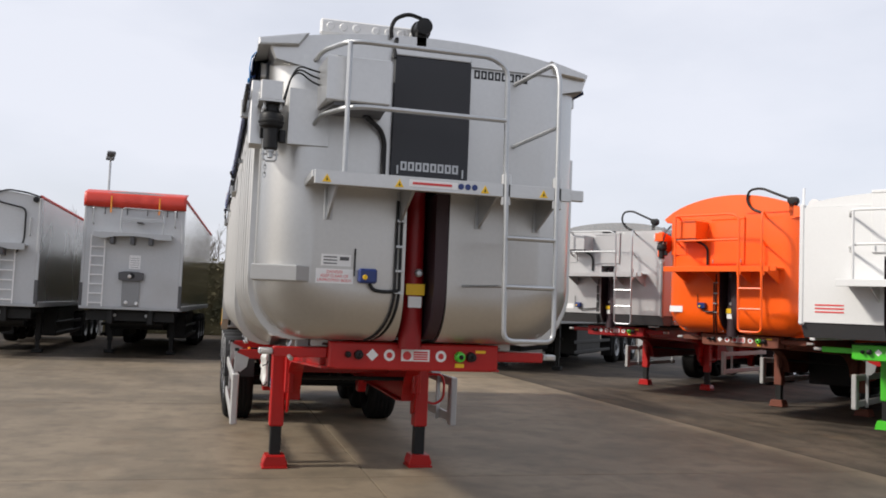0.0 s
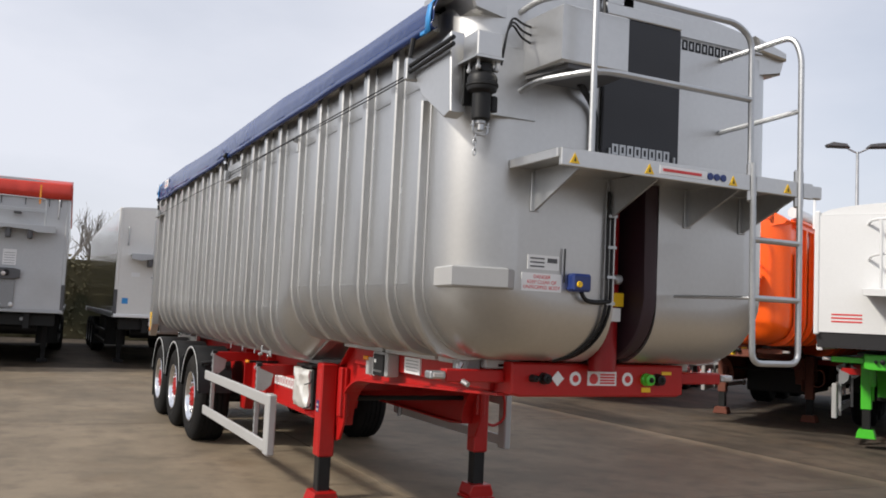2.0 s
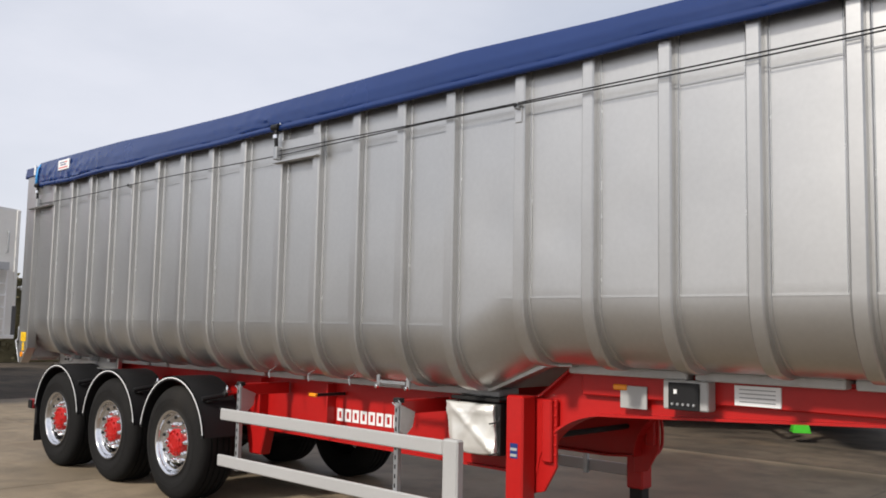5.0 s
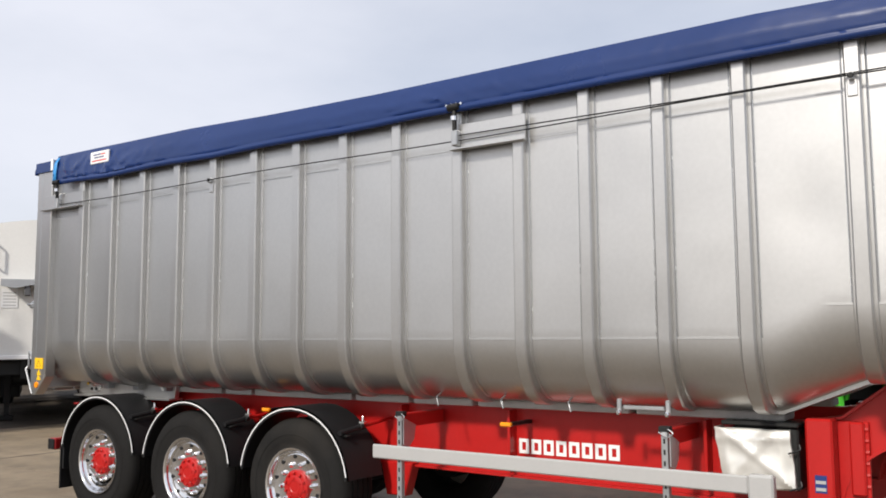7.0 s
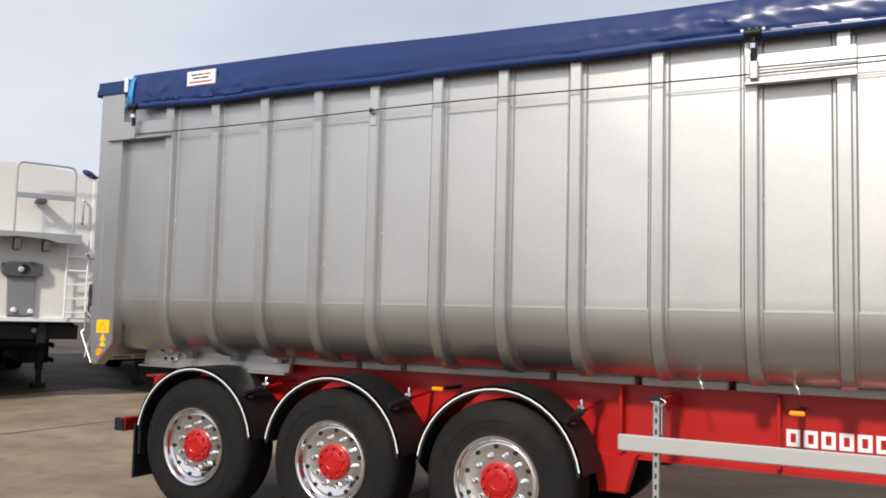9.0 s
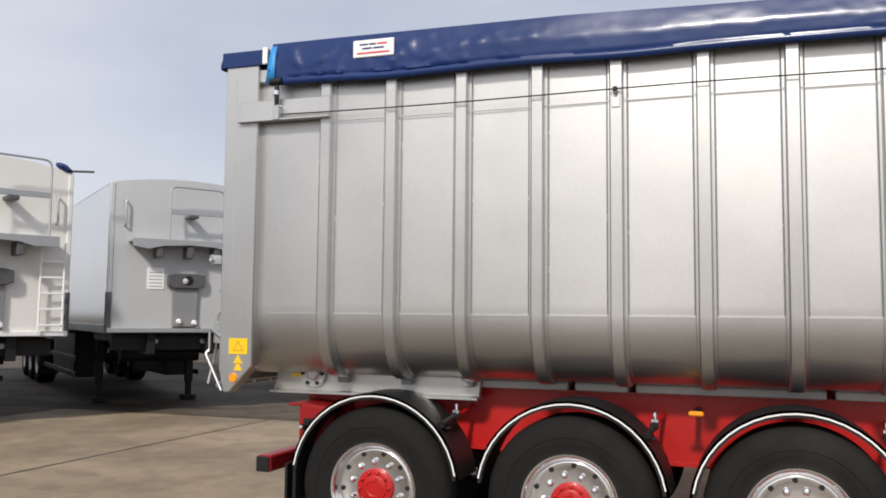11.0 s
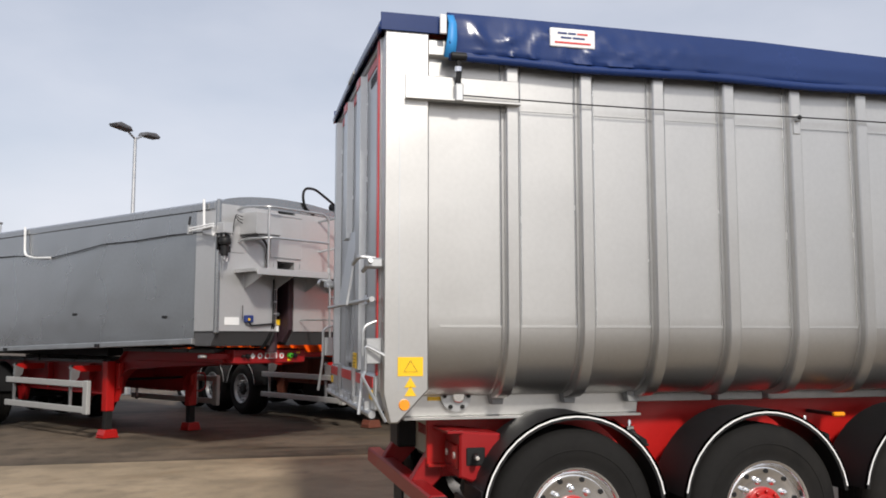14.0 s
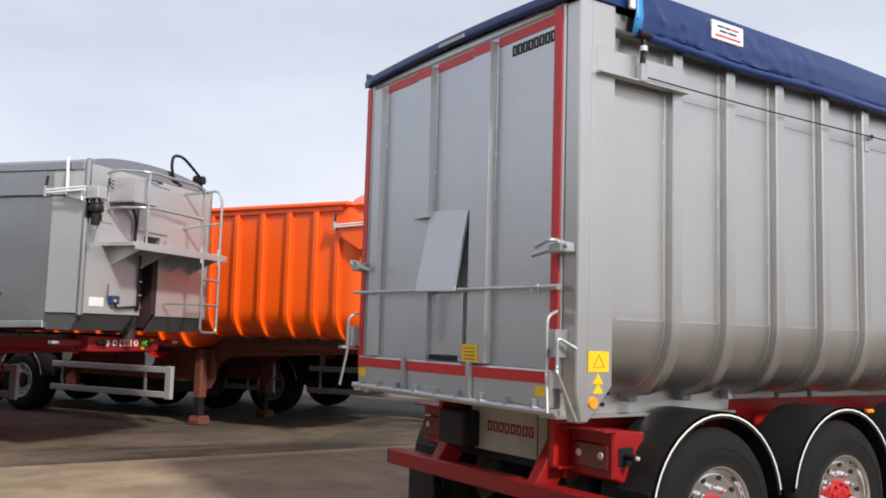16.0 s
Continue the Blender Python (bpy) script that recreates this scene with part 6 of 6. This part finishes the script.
sheet_bundle(arched, 1.20, 3.93, 0.6)
sheet_bundle(hooped, 1.24, 3.87, 1.0)
part("sheet_pin", tube([(1.20, 0.02, 3.88), (1.55, -0.05, 3.90)], 0.018, 6), DARKGREY, hooped)
# Added dark blocks: stand for the shade below, hide the green chassis behind.
part("under_shade_block", box(-0.73, 0.73, -4.45, -1.9, 0.60, 1.165, 0.02), STEELBLACK, white_tipper)
part("under_shade_block", box(-0.55, 0.55, -4.2, -2.3, 0.45, 1.12, 0.02), STEELBLACK, orange_tipper)
part("reel_hose", tube(bend([(1.22, -0.04, 4.02), (0.9, -0.06, 4.12), (0.43, -0.08, 4.17), (0.18, -0.08, 4.04), (0.24, -0.08, 3.86), (0.60, -0.08, 3.78), (0.90, -0.08, 3.72), (0.90, -0.08, 2.9), (0.72, -0.06, 2.6)], 0.14), 0.022, 10), BLACK, hosed, "black hose looped over the bulkhead")
part("cable_reel", lathe([(-0.10, 0.03), (-0.09, 0.07), (0.0, 0.07)], 16, 'y', (1.12, -0.04, 3.95)), BLACK, hosed)
part("sheet_roll", tube([(1.22, 0.0, 4.03), (1.23, 6.0, 4.02), (1.22, 12.8, 4.03)], 0.05, 10), REDSHEET, hosed, "red rolled sheet along the roof edge")


# ---- lamp posts ----
def lamp_post(x, y, h, turn, heads=2):
    t = empty("lamp_post", Matrix.Translation((x, y, 0)) @ Matrix.Rotation(math.radians(turn), 4, 'Z'))
    part("pole", lathe([(0.0, 0.11), (0.9, 0.11), (1.0, 0.075), (h - 0.25, 0.045)], 14, 'z'), GALV, t)
    for s in ((-1, 1) if heads == 2 else (1,)):
        arm = part("arm", tube([(0, 0, h - 0.3), (s * 0.35, 0, h - 0.12)], 0.03, 8), GALV, t)
        head = [(s * 0.25, h - 0.14), (s * 0.35, h - 0.02), (s * 0.75, h + 0.03), (s * 0.95, h - 0.05), (s * 0.9, h - 0.12)]
        part("lamp_head", prism(head, 'y', -0.16, 0.16, bev=0.03), DARKGREY, arm)
    return tagged(t, "grey steel lamp post with dark lamp heads", "lamp post", group="lamp posts")


lamp_post(-5.7, 23.0, 7.3, 98)
lamp_post(19.95, 6.12, 7.6, 146)
lamp_post(51.5, 17.0, 8.6, 20, 1)
lamp_post(59.0, 26.0, 8.6, 20)


post = tagged(link("steel_post", lathe([(0.0, 0.16), (0.05, 0.16), (0.06, 0.11), (6.4, 0.11), (6.45, 0.06)], 14, 'z', (50.7, 24.5, 0)), GALV), "plain grey steel post at the yard edge", "post")


def far_lorry(x, y, turn):
    t = empty("lorry", Matrix.Translation((x, y, 0)) @ Matrix.Rotation(math.radians(turn), 4, 'Z'))
    part("box_body", box(-1.25, 1.25, -3.6, 2.6, 0.95, 3.5, 0.05), WHITE, t)
    cab = part("cab", prism([(2.7, 0.6), (4.5, 0.6), (4.5, 1.6), (4.2, 2.7), (2.7, 2.8)], 'x', -1.15, 1.15, bev=0.05), WHITE, t)
    part("windscreen", prism([(4.52, 1.65), (4.24, 2.55), (4.22, 2.55), (4.48, 1.65)], 'x', -1.0, 1.0), BLACK, cab)
    for s in (-1, 1):
        part("side_window", box(s * 1.15, s * 1.16, 3.1, 4.1, 1.7, 2.5), BLACK, cab)
        for y0 in (-2.2, 3.5):
            part("tyre", lathe([(0, 0.2), (0, 0.44), (0.04, 0.48), (0.26, 0.48), (0.3, 0.44), (0.3, 0.2)], 20, 'x', (s * 0.85 if s > 0 else -1.15, y0, 0.48)), RUBBER, t)
    part("frame_beam", box(-0.5, 0.5, -3.4, 3.0, 0.6, 0.95), STEELBLACK, t)
    return tagged(t, "small white box lorry parked beyond the yard", "lorry")


def far_car(x, y, turn):
    t = empty("car", Matrix.Translation((x, y, 0)) @ Matrix.Rotation(math.radians(turn), 4, 'Z'))
    body = part("body", prism([(-2.1, 0.35), (2.1, 0.35), (2.15, 0.75), (1.9, 0.95), (0.9, 1.02), (0.35, 1.55), (-1.3, 1.6), (-1.95, 1.0), (-2.15, 0.8)], 'x', -0.88, 0.88, bev=0.06), DARKGREY, t)
    for s in (-1, 1):
        part("side_window", prism([(0.75, 1.05), (0.28, 1.47), (-1.22, 1.5), (-1.7, 1.05)], 'x', s * 0.875, s * 0.89), BLACK, body)
        for y0 in (-1.35, 1.35):
            part("tyre", lathe([(0, 0.18), (0, 0.30), (0.02, 0.33), (0.2, 0.33), (0.22, 0.30), (0.22, 0.18)], 20, 'x', (s * 0.68 if s > 0 else -0.9, y0, 0.33)), RUBBER, t)
    return tagged(t, "dark grey estate car parked beyond the yard", "car")


far_lorry(127.0, 54.3, 70)
far_car(103.0, 47.0, 60)
kerb = tagged(link("kerb", prism([(0, 0), (0.3, 0), (0.3, 0.16), (0.26, 0.2), (0, 0.2)], 'y', -20, 22, bev=0.0), CONCRETE), "pale concrete kerb along the far yard edge", "kerb", kind="structure")
kerb.matrix_basis = Matrix.Translation((56.0, 25.0, -0.012)) @ Matrix.Rotation(math.radians(12), 4, 'Z')


# ---- hedge, trees, far yard ----
HEDGE = mat("olive_hedge", (0.125, 0.105, 0.052), 0.85, 0, 0.5, 9, 0.8, 0.3, stain=(0.05, 0.05, 0.022), stain_at=0.5)
TWIG = mat("grey_brown_twigs", (0.24, 0.22, 0.20), 0.85, 0, 0.25, 9, 1)


def hedge(x0, x1, y, h, depth=1.6):
    rnd = random.Random(11)
    bm = bmesh.new()
    box(x0, x1, y, y + depth, 0, h - 0.25, 0, bm)
    verts, faces = [], []
    n = int((x1 - x0) * 130)
    for i in range(n):
        px, pz = rnd.uniform(x0, x1), rnd.uniform(0.0, 1.0) ** 0.7 * h
        py = y - rnd.uniform(0.0, 0.22) if pz < h - 0.25 or rnd.random() < 0.5 else rnd.uniform(y, y + depth)
        s = rnd.uniform(0.06, 0.16)
        u = Vector((rnd.uniform(-1, 1), rnd.uniform(-1, 1), rnd.uniform(-1, 1))).normalized() * s
        v = u.orthogonal().normalized() * s * 0.6
        c = Vector((px, py, pz))
        q = [bm.verts.new(c + a) for a in (u, v, -u, -v)]
        bm.faces.new(q)
    return tagged(link("hedge", bm, HEDGE, fix=False), "clipped olive-brown hedge behind the yard", "hedge", kind="stuff")


hedge(-26, 14, 26.5, 3.5)


def bare_tree(x, y, h, seed):
    rnd = random.Random(seed)
    t = empty("bare_tree", Matrix.Translation((x, y, 0)))
    trunk, crown = bmesh.new(), bmesh.new()

    def limb(p, d, length, r, depth):
        q, pts = Vector(p), [Vector(p)]
        for _ in range(4):
            d = (d + Vector((rnd.uniform(-.2, .2), rnd.uniform(-.2, .2), rnd.uniform(-.05, .15)))).normalized()
            q = q + d * length / 4
            pts.append(q)
        tube(pts, r, 5 if depth > 1 else 4, trunk if depth > 2 else crown)
        if depth:
            for _ in range(4 if depth < 3 else 6):
                k = rnd.randint(2, 4)
                nd = (d + Vector((rnd.uniform(-1, 1), rnd.uniform(-1, 1), rnd.uniform(-0.1, 0.8))) * 0.8).normalized()
                limb(pts[k], nd, length * rnd.uniform(0.5, 0.72), r * 0.5, depth - 1)
    limb((0, 0, 0), Vector((0, 0, 1)), h * 0.42, 0.02 * h, 4)
    part("trunk", trunk, TWIG, t)
    part("crown", crown, TWIG, t)
    return tagged(t, "leafless grey-brown tree behind the hedge", "tree", group="bare trees")


for i, (x, y, h) in enumerate(((-2.0, 33, 6.2), (1.5, 36, 7.0), (-9, 38, 6.0), (5.5, 35, 6.4))):
    bare_tree(x, y, h, i)


# ---- concrete slabs ----
XS, YS = [-29.0, -23.2, -17.4, -11.6, -5.75, 0.1, EDGE_X], [-35.75, -29.75, -23.75, -17.75, -11.75, -5.75, 0.25, 6.25, EDGE_Y]
for x0, x1 in zip(XS, XS[1:]):
    for y0, y1 in zip(YS, YS[1:]):
        cx, cy = (x0 + x1) / 2, (y0 + y1) / 2
        ob = link("slab", box(x0 - cx + 0.004, x1 - cx - 0.004, y0 - cy + 0.006, y1 - cy - 0.006, -0.15, 0.0, 0.006), CONCRETE, ground)
        ob.matrix_basis = Matrix.Translation((cx, cy, 0))

tar = strip([[(0.2 + 0.19 * k, 6.25 + s * (0.022 + 0.006 * noise.noise((k * 0.7, s, 0))), 0.0025) for s in (-1, 1)] for k in range(31)])
link("tar_joint", tar, JOINT, ground, "dark tar line along the slab joint")
